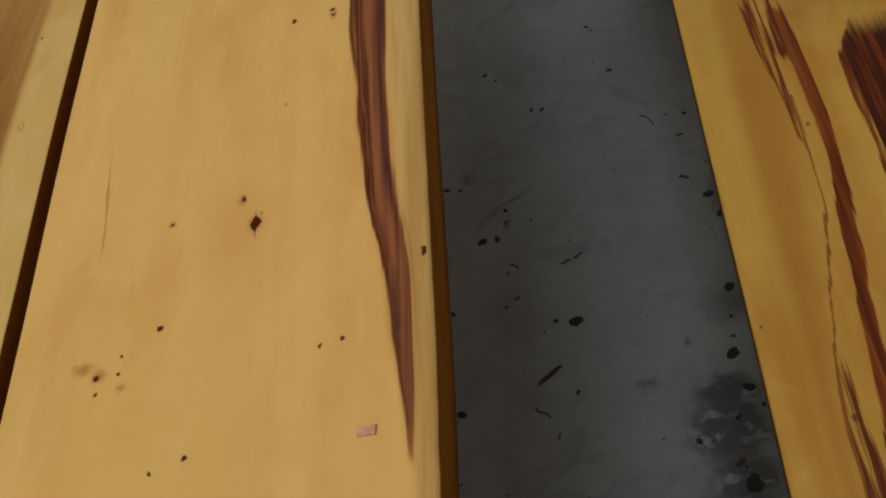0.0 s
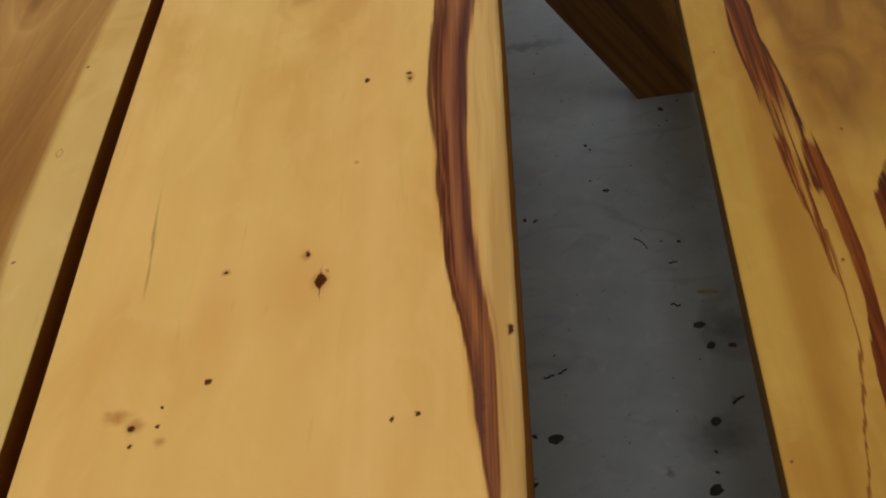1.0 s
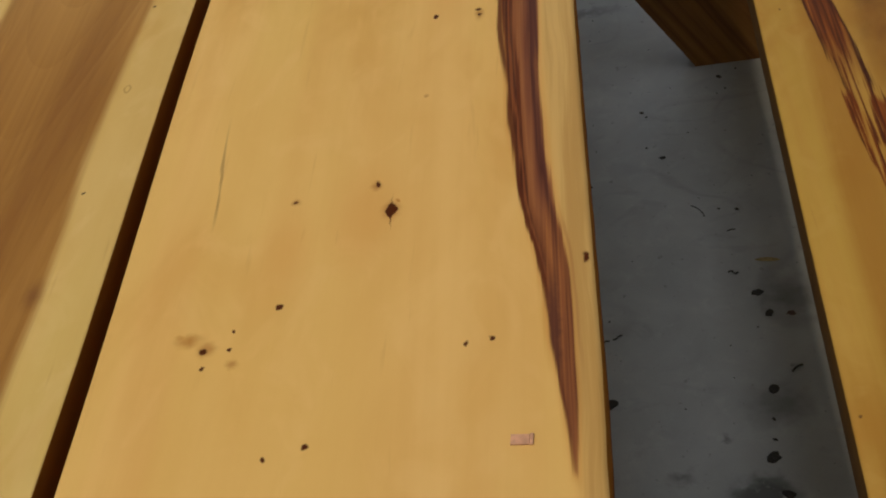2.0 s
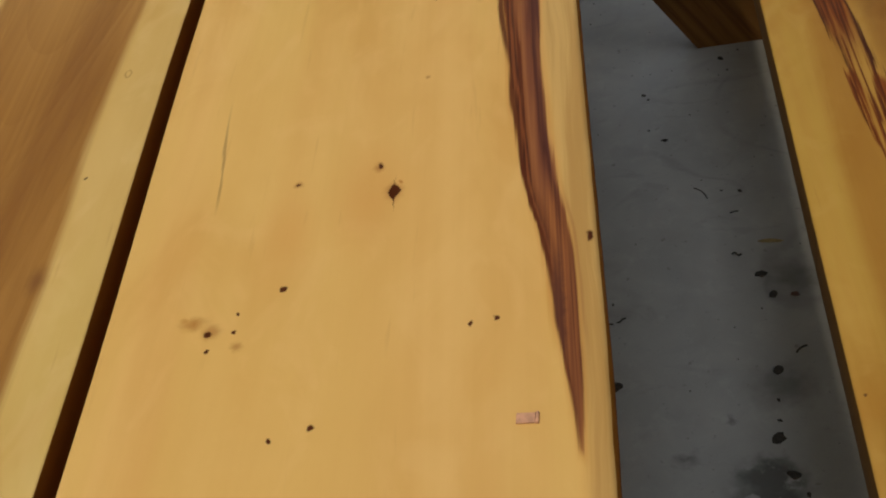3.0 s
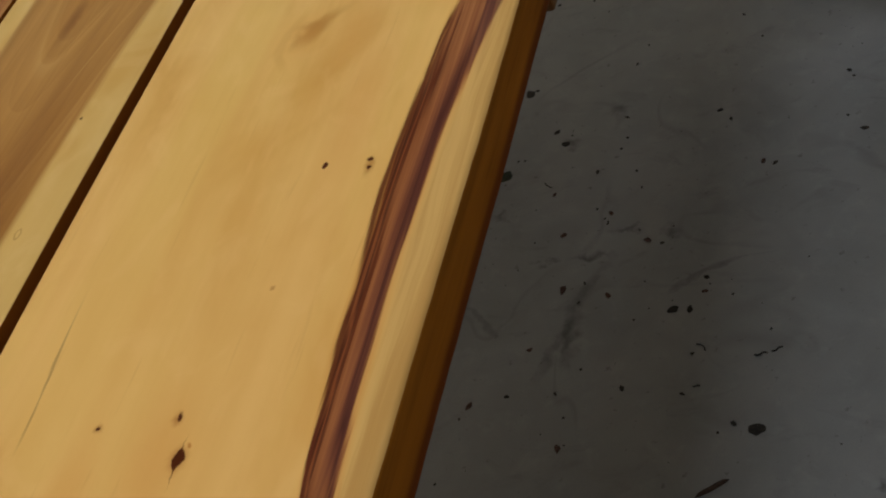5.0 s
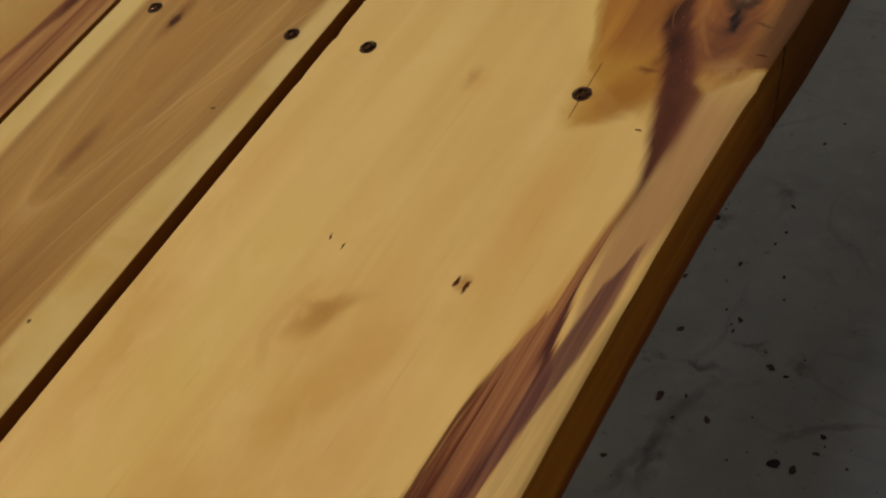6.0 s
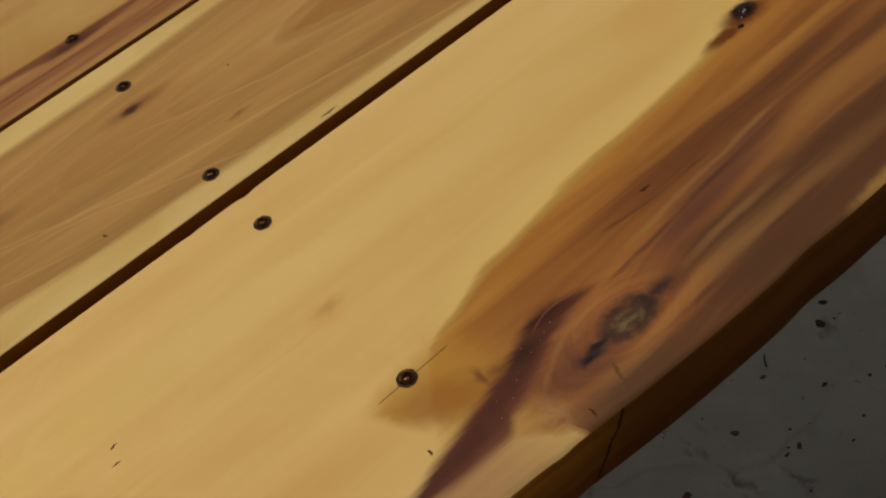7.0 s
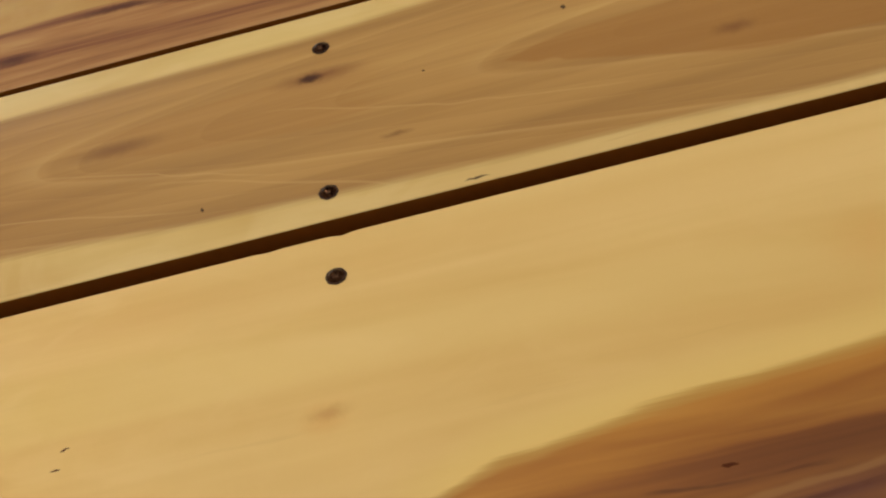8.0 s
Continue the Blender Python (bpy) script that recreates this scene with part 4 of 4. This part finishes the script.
# ---- mesh helpers ----
def part(name, bm, material, parent=None, label=""):
    """Link a bmesh as one mesh object under a thing or under a part."""
    bmesh.ops.recalc_face_normals(bm, faces=bm.faces)
    mesh = bpy.data.meshes.new(name)
    bm.to_mesh(mesh)
    bm.free()
    mesh.materials.append(material)
    ob = new(name, mesh)
    if parent is not None:
        ob.parent = parent
        ob.matrix_parent_inverse = parent.matrix_world.inverted()
    return tagged(ob, label)


def thing(name, place, label, category, group="", kind=""):
    ob = new(name)
    ob.empty_display_size = 0.1
    ob.location = place
    bpy.context.view_layer.update()
    return tagged(ob, label, category, group, kind)


def box(bm, low, high, bevel=0.0):
    verts = bmesh.ops.create_cube(bm, size=1.0)["verts"]
    for v in verts:
        v.co = Vector([low[n] + (v.co[n] + 0.5) * (high[n] - low[n]) for n in range(3)])
    if bevel:
        edges = list({e for v in verts for e in v.link_edges})
        bmesh.ops.bevel(bm, geom=edges, offset=bevel, segments=2, profile=0.6, affect="EDGES")
    return bm


def smooth(ob, angle=40):
    for poly in ob.data.polygons:
        poly.use_smooth = True
    ob.data.set_sharp_from_angle(angle=radians(angle))
    return ob


def plank_mesh(left, right, y0, y1, top, thick, stations=140, ease=0.003, swell=None, sawn=0.001):
    """A plank along y, with edges given as functions of y. ease: the rounding of its right side; sawn: of its left side, which is
    ease where the plank has live edges on both. swell: how much its right side hangs lower, along y."""
    bm = bmesh.new()
    rings = []
    arc = [(1 - math.sin(math.pi / 6 * i), 1 - math.cos(math.pi / 6 * i)) for i in range(4)]
    for k in range(stations + 1):
        y = y0 + (y1 - y0) * k / stations
        a, b, low = left(y), right(y), top - thick
        drop = low - (swell(y) if swell else 0.0)
        ring = [(b - ease * u, top - ease * w) for u, w in arc]
        ring += [(b - 1.6 * ease * w, drop + 1.6 * ease * u) for u, w in arc]
        ring += [(a + sawn * u, low + sawn * w) for u, w in arc]
        ring += [(a + sawn * w, top - sawn * u) for u, w in arc]
        rings.append([bm.verts.new((x, y, z)) for x, z in ring])
    count = len(rings[0])
    for r, s in zip(rings, rings[1:]):
        for i in range(count):
            face = bm.faces.new((r[i], r[(i + 1) % count], s[(i + 1) % count], s[i]))
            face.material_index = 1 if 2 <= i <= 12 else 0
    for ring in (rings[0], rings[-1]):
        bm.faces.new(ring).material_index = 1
    return bm


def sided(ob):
    """Gives the sides of a plank their wood, which has shade in its colour."""
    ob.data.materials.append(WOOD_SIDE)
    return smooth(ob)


def steady(x):
    return lambda y: x


def taper(y):
    """The gap between the two planks wanders towards the near end."""
    return 0.0062 / (1 + math.exp((y - 0.02) / 0.06))


def nicked(y):
    """The straight inner edge of the outer plank, with the chip beside its screw."""
    return -0.1238 + taper(y) + 0.0011 * math.exp(-(((y - 0.404) / 0.0035) ** 2)) + 0.0005 * math.exp(-(((y - 0.372) / 0.004) ** 2))


def sag(y):
    """The live side is thicker towards the knot."""
    return -0.0020 + 0.0050 / (1 + math.exp(-(y - 0.405) / 0.024))


def wavy(x, amount, seed, slope=0.0):
    """An edge near x with the slow wander and fine nicks of a hand-dressed board."""
    return lambda y: x + slope * y + amount * (noise.noise((y * 4.0, seed, 0)) + 0.35 * noise.noise((y * 19.0, seed, 3)) + 0.12 * noise.noise((y * 70.0, seed, 7)))


def sloped_board(bm, foot, width, slope, z0, z1, y0, y1, bevel=0.002):
    """A board that leans in x: foot is the x of its left edge on the floor, width is taken level."""
    verts = []
    for y in (y0, y1):
        for x, z in ((foot + slope * z0, z0), (foot + width + slope * z0, z0), (foot + width + slope * z1, z1), (foot + slope * z1, z1)):
            verts.append(bm.verts.new((x, y, z)))
    for ids in ((0, 1, 2, 3), (7, 6, 5, 4), (0, 4, 5, 1), (1, 5, 6, 2), (2, 6, 7, 3), (3, 7, 4, 0)):
        bm.faces.new([verts[i] for i in ids])
    bmesh.ops.bevel(bm, geom=list(bm.edges), offset=bevel, segments=2, profile=0.6, affect="EDGES")
    return bm


# ---- the room ----
# walls and ceiling are an unseen shell, added to hold and bounce light
X0, X1, Y0, Y1, H = -3.2, 2.6, -5.2, 4.0, 6.35

bm = bmesh.new()
box(bm, (X0 - 6.0, Y0 - 0.15, -0.12), (X1 + 0.15, Y1 + 6.0, 0.0))
tagged(part("floor", bm, CONCRETE), "grey trowelled concrete floor with drips and dust", "floor", kind="structure")
# unseen ceiling, left open under the overhead fill
bm = bmesh.new()
box(bm, (X0 - 0.15, Y0 - 0.15, H), (-0.25, Y1 + 0.15, H + 0.1))
box(bm, (0.95, Y0 - 0.15, H), (X1 + 0.15, Y1 + 0.15, H + 0.1))
box(bm, (-0.25, Y0 - 0.15, H), (0.95, -0.9, H + 0.1))
box(bm, (-0.25, 2.1, H), (0.95, Y1 + 0.15, H + 0.1))
tagged(part("ceiling", bm, CEILING), "unseen white ceiling, added with an opening for the overhead fill", "ceiling", kind="structure")
for name, low, high in (("wall_east", (X1, Y0 - 0.15, 0), (X1 + 0.15, Y1 + 0.15, H)), ("wall_south", (X0, Y0 - 0.15, 0), (X1, Y0, H))):
    bm = bmesh.new()
    box(bm, low, high)
    tagged(part(name, bm, WALL), "unseen plain painted wall, added to enclose the light", "wall", kind="structure")
# unseen west wall, with an opening made up for the fill light
bm = bmesh.new()
box(bm, (X0 - 0.15, Y0 - 0.15, 0), (X0, -2.4, H))
box(bm, (X0 - 0.15, -0.6, 0), (X0, Y1 + 0.15, H))
box(bm, (X0 - 0.15, -2.4, 1.95), (X0, -0.6, H))
tagged(part("wall_west", bm, WALL), "unseen painted wall, added with an opening for the west fill", "wall", kind="structure")

bm = bmesh.new()
box(bm, (X0, Y1, 0), (-0.25, Y1 + 0.15, H))
box(bm, (1.85, Y1, 0), (X1, Y1 + 0.15, H))
box(bm, (-0.25, Y1, 2.0), (1.85, Y1 + 0.15, H))
tagged(part("wall_north", bm, WALL), "unseen painted wall, added with an opening for north daylight", "wall", kind="structure")

lamp = thing("ceiling_lamp", (LAMP[0], LAMP[1], H), "white enamel tube lamp under the ceiling", "lamp")
bm = bmesh.new()
box(bm, (LAMP[0] - 0.14, LAMP[1] - 0.6, H - 0.07), (LAMP[0] + 0.14, LAMP[1] + 0.6, H), 0.01)
part("body", bm, LAMP_BODY, lamp)
for dx in (-0.06, 0.06):
    bm = bmesh.new()
    bmesh.ops.create_cone(bm, cap_ends=True, segments=16, radius1=0.013, radius2=0.013, depth=1.1, matrix=pose(LAMP[0] + dx, LAMP[1], H - 0.09, 90))
    part("tube", bm, TUBE, lamp, "lit warm white tube")

# ---- the picnic table ----
TOP, THICK, SEAT = 0.75, 0.0355, 0.44
NEAR, FAR, MID = -0.72, 1.45, -0.284
table = thing("picnic_table", (MID, 0.36, 0), "clear-finished picnic table of live-edge planks with attached bench seats", "table")


def live_edge(y):
    swell = 0.0076 / (1 + math.exp(-(y - 0.425) / 0.03)) - 0.0012 * math.exp(-(((y - 0.54) / 0.012) ** 2)) + 0.0006 * math.exp(-(((y - 0.413) / 0.004) ** 2))
    return 0.0866 + swell + 0.0006 * noise.noise((y * 9.0, 2.0, 0)) + 0.00025 * noise.noise((y * 60.0, 5.0, 0)) - 0.02 * max(0.0, -y - 0.1)


def mirror(edge):
    return lambda y: 2 * MID - edge(0.7 - y)


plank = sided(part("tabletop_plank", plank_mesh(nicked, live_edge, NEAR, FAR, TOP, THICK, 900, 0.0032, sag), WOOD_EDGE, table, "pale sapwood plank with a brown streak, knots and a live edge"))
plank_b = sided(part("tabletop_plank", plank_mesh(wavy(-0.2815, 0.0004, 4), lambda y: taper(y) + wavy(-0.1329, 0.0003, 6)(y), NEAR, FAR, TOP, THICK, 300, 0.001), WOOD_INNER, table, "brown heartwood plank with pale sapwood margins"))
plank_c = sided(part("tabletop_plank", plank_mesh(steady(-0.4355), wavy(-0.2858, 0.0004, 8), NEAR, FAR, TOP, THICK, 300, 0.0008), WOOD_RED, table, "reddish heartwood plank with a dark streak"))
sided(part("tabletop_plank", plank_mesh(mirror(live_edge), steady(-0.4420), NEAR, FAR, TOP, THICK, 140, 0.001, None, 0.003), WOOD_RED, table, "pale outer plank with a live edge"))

# cleats under the top, legs, seat bearers and seats
for y in (0.350,):
    bm = bmesh.new()
    box(bm, (2 * MID - 0.062, y, TOP - THICK - 0.048), (0.062, y + 0.105, TOP - THICK), 0.002)
    part("cleat", bm, WOOD_FRAME, table, "brown board screwed across under the planks")
for y in (1.117, -0.435):
    for foot, width, slope, wood in ((0.234, 0.177, SLOPE, WOOD_LEG), (2 * MID - 0.234 - 0.177, 0.177, -SLOPE, WOOD_LEG_MIRROR)):
        bm = bmesh.new()
        back = 0.0 if foot > 0 else 0.0385
        z1 = TOP - THICK
        part("leg", sloped_board(bm, foot, width, slope, 0.0, z1, y + back, y + back + 0.038), wood, table, "splayed brown heartwood leg")
    bm = bmesh.new()
    y_bearer = y + 0.078
    box(bm, (2 * MID - 0.50, y_bearer, SEAT - 0.038 - 0.12), (0.50, y_bearer + 0.038, SEAT - 0.038), 0.003)
    part("seat_bearer", bm, WOOD_FRAME, table, "level brown board that carries both seats")
    bm = bmesh.new()
    box(bm, (2 * MID - 0.03, y_bearer, TOP - THICK - 0.10), (0.03, y_bearer + 0.038, TOP - THICK), 0.003)
    part("top_bearer", bm, WOOD_FRAME, table)


def seat_edge(y):
    return 0.2285 + 0.030 * (y - 0.05) + 0.0006 * noise.noise((y * 5.0, 12.0, 0)) + 0.00015 * noise.noise((y * 50.0, 15.0, 0))


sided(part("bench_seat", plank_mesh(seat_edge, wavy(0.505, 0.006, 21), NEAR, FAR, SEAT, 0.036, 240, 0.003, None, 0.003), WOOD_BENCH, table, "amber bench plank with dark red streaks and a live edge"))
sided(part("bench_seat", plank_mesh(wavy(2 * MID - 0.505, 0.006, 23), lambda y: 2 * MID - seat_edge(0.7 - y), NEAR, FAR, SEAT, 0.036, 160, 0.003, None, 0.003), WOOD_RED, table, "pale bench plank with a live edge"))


# ---- beads of resin on the dark tail of the knot ----
def bead_mesh():
    """A tiny dome."""
    bm = bmesh.new()
    low = [bm.verts.new((0.00050 * math.cos(a * math.tau / 8), 0.00050 * math.sin(a * math.tau / 8), 0.0)) for a in range(8)]
    high = [bm.verts.new((0.00032 * math.cos(a * math.tau / 8), 0.00032 * math.sin(a * math.tau / 8), 0.00030)) for a in range(8)]
    tip = bm.verts.new((0, 0, 0.00040))
    for a in range(8):
        c = (a + 1) % 8
        bm.faces.new((low[a], low[c], high[c], high[a]))
        bm.faces.new((high[a], high[c], tip))
    return bm


first_bead = smooth(part("resin_bead", bead_mesh(), RESIN, plank, "shiny bead of dried resin"), 80)
rnd = random.Random(12)
for k in range(11):
    y = 0.408 + 0.0048 * k + rnd.uniform(-0.002, 0.002)
    x = 0.062 - 0.52 * (y - 0.405) + rnd.uniform(-0.004, 0.004)
    ob = first_bead if k == 0 else new("resin_bead", first_bead.data)
    ob.parent = plank
    ob.matrix_parent_inverse = plank.matrix_world.inverted()
    ob.matrix_basis = pose(x, y, TOP - 0.0001) @ Matrix.Scale(rnd.uniform(0.45, 0.85), 4)
    tagged(ob, "shiny bead of dried resin")


for y, x, size in ((0.6335, -0.0225, 7.0), (0.6285, -0.0195, 4.0), (0.6225, -0.0150, 3.2)):
    ob = new("resin_bead", first_bead.data)
    ob.parent = plank
    ob.matrix_parent_inverse = plank.matrix_world.inverted()
    ob.matrix_basis = pose(x, y, TOP - 0.0001) @ Matrix.Diagonal((size, size * 1.3, size * 0.5, 1))
    ob.material_slots[0].link = "OBJECT"
    ob.material_slots[0].material = DARK_RESIN
    tagged(ob, "dark wet-looking bead of resin on the knot")

# ---- screws ----
def screw_meshes():
    """A low round screw head with a driver recess, and the dark rim of its hole."""
    bm = bmesh.new()
    rings = []
    profile = [(0.0, 0.0018), (0.0006, 0.0018), (0.0009, 0.0025), (0.0017, 0.0024), (0.0026, 0.0020), (0.0034, 0.0013), (0.0041, 0.0003), (0.0043, -0.002)]
    for r, z in profile:
        if r == 0:
            rings.append([bm.verts.new((0, 0, z))])
        else:
            rings.append([bm.verts.new((r * math.cos(a * math.tau / 20) * (0.55 if 0 < r < 0.0010 and a % 5 < 3 else 1.25 if 0 < r < 0.0010 else 1), r * math.sin(a * math.tau / 20) * (0.55 if 0 < r < 0.0010 and a % 5 < 3 else 1.25 if 0 < r < 0.0010 else 1), z)) for a in range(20)])
    for r, s in zip(rings, rings[1:]):
        for a in range(20):
            b = (a + 1) % 20
            bm.faces.new((r[0], s[a], s[b]) if len(r) == 1 else (r[a], s[a], s[b], r[b]))
    head = bm
    bm = bmesh.new()
    inner = [bm.verts.new((0.0040 * math.cos(a * math.tau / 24), 0.0040 * math.sin(a * math.tau / 24), 0.0002)) for a in range(24)]
    outer = [bm.verts.new(((0.0051 + 0.0002 * math.sin(a * 2.1)) * math.cos(a * math.tau / 24), (0.0051 + 0.0002 * math.cos(a * 1.7)) * math.sin(a * math.tau / 24), 0.0001)) for a in range(24)]
    crest = [bm.verts.new((0.0046 * math.cos(a * math.tau / 24), 0.0046 * math.sin(a * math.tau / 24), 0.0005)) for a in range(24)]
    for a in range(24):
        b = (a + 1) % 24
        bm.faces.new((inner[a], inner[b], crest[b], crest[a]))
        bm.faces.new((crest[a], crest[b], outer[b], outer[a]))
    return head, bm


head_bm, rim_bm = screw_meshes()
first_head = smooth(part("screw", head_bm, STEEL), 50)
first_rim = smooth(part("rim", rim_bm, SOCKET), 60)
spread = ((plank, 0.020), (plank, -0.1002), (plank_b, -0.1495), (plank_b, -0.252), (plank_c, -0.320), (plank_c, -0.405))
made = 0
for row in (0.400, 1.21, -0.33):
    for owner, x in spread:
        y = row + (-0.006 if x > 0 else 0.0025 if x < -0.2 else 0.0)
        spot = pose(x, y, TOP + 0.0002, 0, 0, 37 * made) @ Matrix.Scale(0.88, 4)
        head = first_head if made == 0 else new("screw", first_head.data)
        rim = first_rim if made == 0 else new("rim", first_rim.data)
        head.parent = owner
        head.matrix_parent_inverse = owner.matrix_world.inverted()
        head.matrix_basis = spot
        bpy.context.view_layer.update()
        rim.parent = head
        tagged(head, "dark steel screw head sunk in the wood")
        made += 1


# ---- scraps on the floor and the table ----
def scrap_mesh(seed, length, width, height, jag=0.3, sides=11):
    """A small uneven flake, thicker in the middle."""
    rnd = random.Random(seed)
    bm = bmesh.new()
    rim, crown = [], []
    for k in range(sides):
        a = math.tau * k / sides
        r = 1 - jag * rnd.random()
        rim.append(bm.verts.new((length / 2 * r * math.cos(a), width / 2 * r * math.sin(a), 0.0)))
        crown.append(bm.verts.new((length / 2 * r * 0.8 * math.cos(a), width / 2 * r * 0.8 * math.sin(a), height * (0.7 + 0.5 * rnd.random()))))
    for k in range(sides):
        j = (k + 1) % sides
        bm.faces.new((rim[k], rim[j], crown[j], crown[k]))
    bm.faces.new(crown)
    bm.faces.new(rim)
    return bm


def scrap(name, y, x, length, width, turn, material, label, category, seed, height=0.0012, z=0.0, jag=0.35, group=""):
    ob = part(name, scrap_mesh(seed, length, width, height, jag), material)
    ob.matrix_world = pose(x, y, z, 0, 0, turn)
    return tagged(ob, label, category, group)


# dark bark flakes: y, x, size in millimetres
FLAKES_A = [(0.910, 0.163, 11), (0.863, 0.058, 8), (0.950, -0.004, 6), (0.786, 0.249, 7), (0.631, 0.252, 15), (0.596, 0.261, 15), (0.637, -0.026, 11), (0.483, 0.036, 9),
            (0.476, 0.060, 19), (0.479, 0.247, 14), (0.436, 0.240, 6), (0.408, 0.237, 6), (0.384, 0.231, 19), (0.375, 0.051, 8), (0.281, 0.174, 10), (0.337, 0.239, 15),
            (0.301, 0.220, 10), (0.311, 0.250, 8), (1.085, 0.264, 10), (0.376, -0.090, 13), (0.381, -0.102, 8), (0.219, 0.220, 22), (1.019, 0.143, 8)]
FLAKES_B = [(0.932, -0.229, 14), (0.957, -0.246, 11), (0.872, -0.174, 8), (1.044, -0.303, 18), (1.049, -0.293, 7), (0.805, -0.164, 4), (0.781, -0.146, 4), (0.973, -0.147, 7), (0.968, -0.020, 9), (1.082, -0.147, 6), (0.682, -0.161, 5), (0.684, -0.011, 8),
            (0.637, -0.046, 13), (0.606, 0.068, 4), (0.528, -0.092, 9), (0.520, -0.023, 6), (0.574, -0.017, 5), (0.485, -0.283, 4), (0.520, -0.170, 6), (0.516, -0.230, 8), (1.246, -0.294, 7),
            (1.245, -0.237, 6), (1.161, -0.002, 6), (1.121, -0.135, 4), (0.787, -0.151, 4), (0.868, -0.120, 5), (0.764, -0.102, 4), (0.741, -0.071, 6), (0.652, -0.164, 5), (0.838, -0.109, 4), (0.753, -0.240, 3)]
# rust-brown chips, likewise
CHIPS = [(0.836, -0.228, 9), (0.851, -0.335, 5), (0.815, -0.320, 10), (0.763, -0.202, 12), (0.673, -0.188, 14), (0.662, -0.129, 11), (0.663, -0.011, 8),
         (0.503, -0.275, 13), (0.448, -0.155, 12), (0.747, -0.090, 12), (0.583, -0.214, 8), (0.868, 0.043, 9), (0.796, -0.144, 9), (0.592, 0.286, 13), (0.247, 0.212, 14)]
for k, (y, x, size) in enumerate(FLAKES_A + FLAKES_B):
    big = size > 12
    scrap("bark_flake", y, x, size * 0.00120, size * (0.00095 if big else 0.00075), k * 47 % 180, BARK, "dark flake of bark lying on the concrete floor", "flake", k + 10, 0.0010, 0.0, 0.38, "flakes on the floor")
for k, (y, x, size) in enumerate(CHIPS):
    scrap("wood_chip", y, x, size * 0.00115, size * 0.0007, (70 + 50 * k) % 180, RUST_CHIP, "rust-brown wood chip on the concrete floor", "chip", k + 90, 0.0013, 0.0, 0.42, "chips on the floor")
scrap("leaf_scrap", 0.879, -0.308, 0.032, 0.023, 60, LEAF, "dark green dry leaf scrap on concrete", "leaf", 5, 0.0015, 0.0, 0.5)
scrap("wood_shaving", 0.686, 0.273, 0.034, 0.006, -8, TAN_CHIP, "pale wood shaving lying beside the bench", "shaving", 7, 0.002, 0.0, 0.15)
scrap("twig", 0.405, 0.020, 0.046, 0.006, 33, TWIG, "short brown twig on the concrete floor", "twig", 8, 0.004, 0.0, 0.4)
bm = bmesh.new()
box(bm, (-0.0041, -0.0023, 0.0), (0.0027, 0.0021, 0.0007), 0.0002)
box(bm, (0.0028, -0.0025, 0.0), (0.0041, 0.0023, 0.0011), 0.0003)
ob = part("paper_scrap", bm, PINK_FLAKE)
ob.matrix_world = pose(0.0565, -0.1300, TOP + 0.0001, 0, 0, -4)
tagged(ob, "small pink paper scrap lying on the tabletop", "scrap")


def wisp(y, x, length, turn, bend, seed, thick=0.0008):
    """A hair-thin curled shaving."""
    data = bpy.data.curves.new("curled_splinter", "CURVE")
    data.dimensions, data.bevel_depth, data.bevel_resolution = "3D", thick, 1
    line = data.splines.new("POLY")
    line.points.add(7)
    for k, p in enumerate(line.points):
        u = k / 7 - 0.5
        p.co = (u * length, bend * length * (1 - 4 * u * u) * (1 if seed % 2 else math.sin(6 * u)), thick, 1)
    ob = new("curled_splinter", data)
    ob.data.materials.append(BARK)
    ob.matrix_world = pose(x, y, 0, 0, 0, turn)
    return tagged(ob, "dark curled splinter on the concrete floor", "splinter", "splinters on the floor")


for k, (y, x, length, turn, bend, thick) in enumerate([(0.790, 0.198, 0.028, -58, 0.12, 0.0007), (0.669, 0.228, 0.012, -10, -0.25, 0.0011), (0.746, 0.236, 0.011, 8, 0.1, 0.0008), (0.578, 0.076, 0.013, 25, 0.12, 0.0010),
                                                       (0.505, 0.278, 0.016, 35, 0.12, 0.0013), (0.356, 0.007, 0.024, -48, 0.1, 0.0009), (0.320, 0.023, 0.010, 70, 0.1, 0.0008), (0.572, 0.059, 0.014, 10, 0.12, 0.0010), (0.854, -0.240, 0.016, 140, 0.08, 0.0008), (0.530, -0.008, 0.008, 5, 0.1, 0.0009), (0.582, -0.008, 0.014, -40, 0.2, 0.0008)]):
    wisp(y, x, length, turn, bend, k + 1, thick)

# fine grit, too small to count
rnd = random.Random(4)
bm = bmesh.new()
for k in range(300):
    x, y, r = rnd.uniform(-0.7, 0.5), rnd.uniform(-0.1, 1.7), rnd.choice((0.0008, 0.001, 0.0012, 0.0016, 0.0022))
    ring = [bm.verts.new((x + r * math.cos(a) * rnd.uniform(0.6, 1.3), y + r * math.sin(a) * rnd.uniform(0.6, 1.3), 0.0001)) for a in (0, 1.3, 2.5, 3.8, 5.0)]
    tip = bm.verts.new((x, y, r * 0.6))
    for i in range(5):
        bm.faces.new((ring[i], ring[(i + 1) % 5], tip))
tagged(part("floor_grit", bm, BARK), "fine dark grit strewn over the concrete", "grit", kind="stuff")
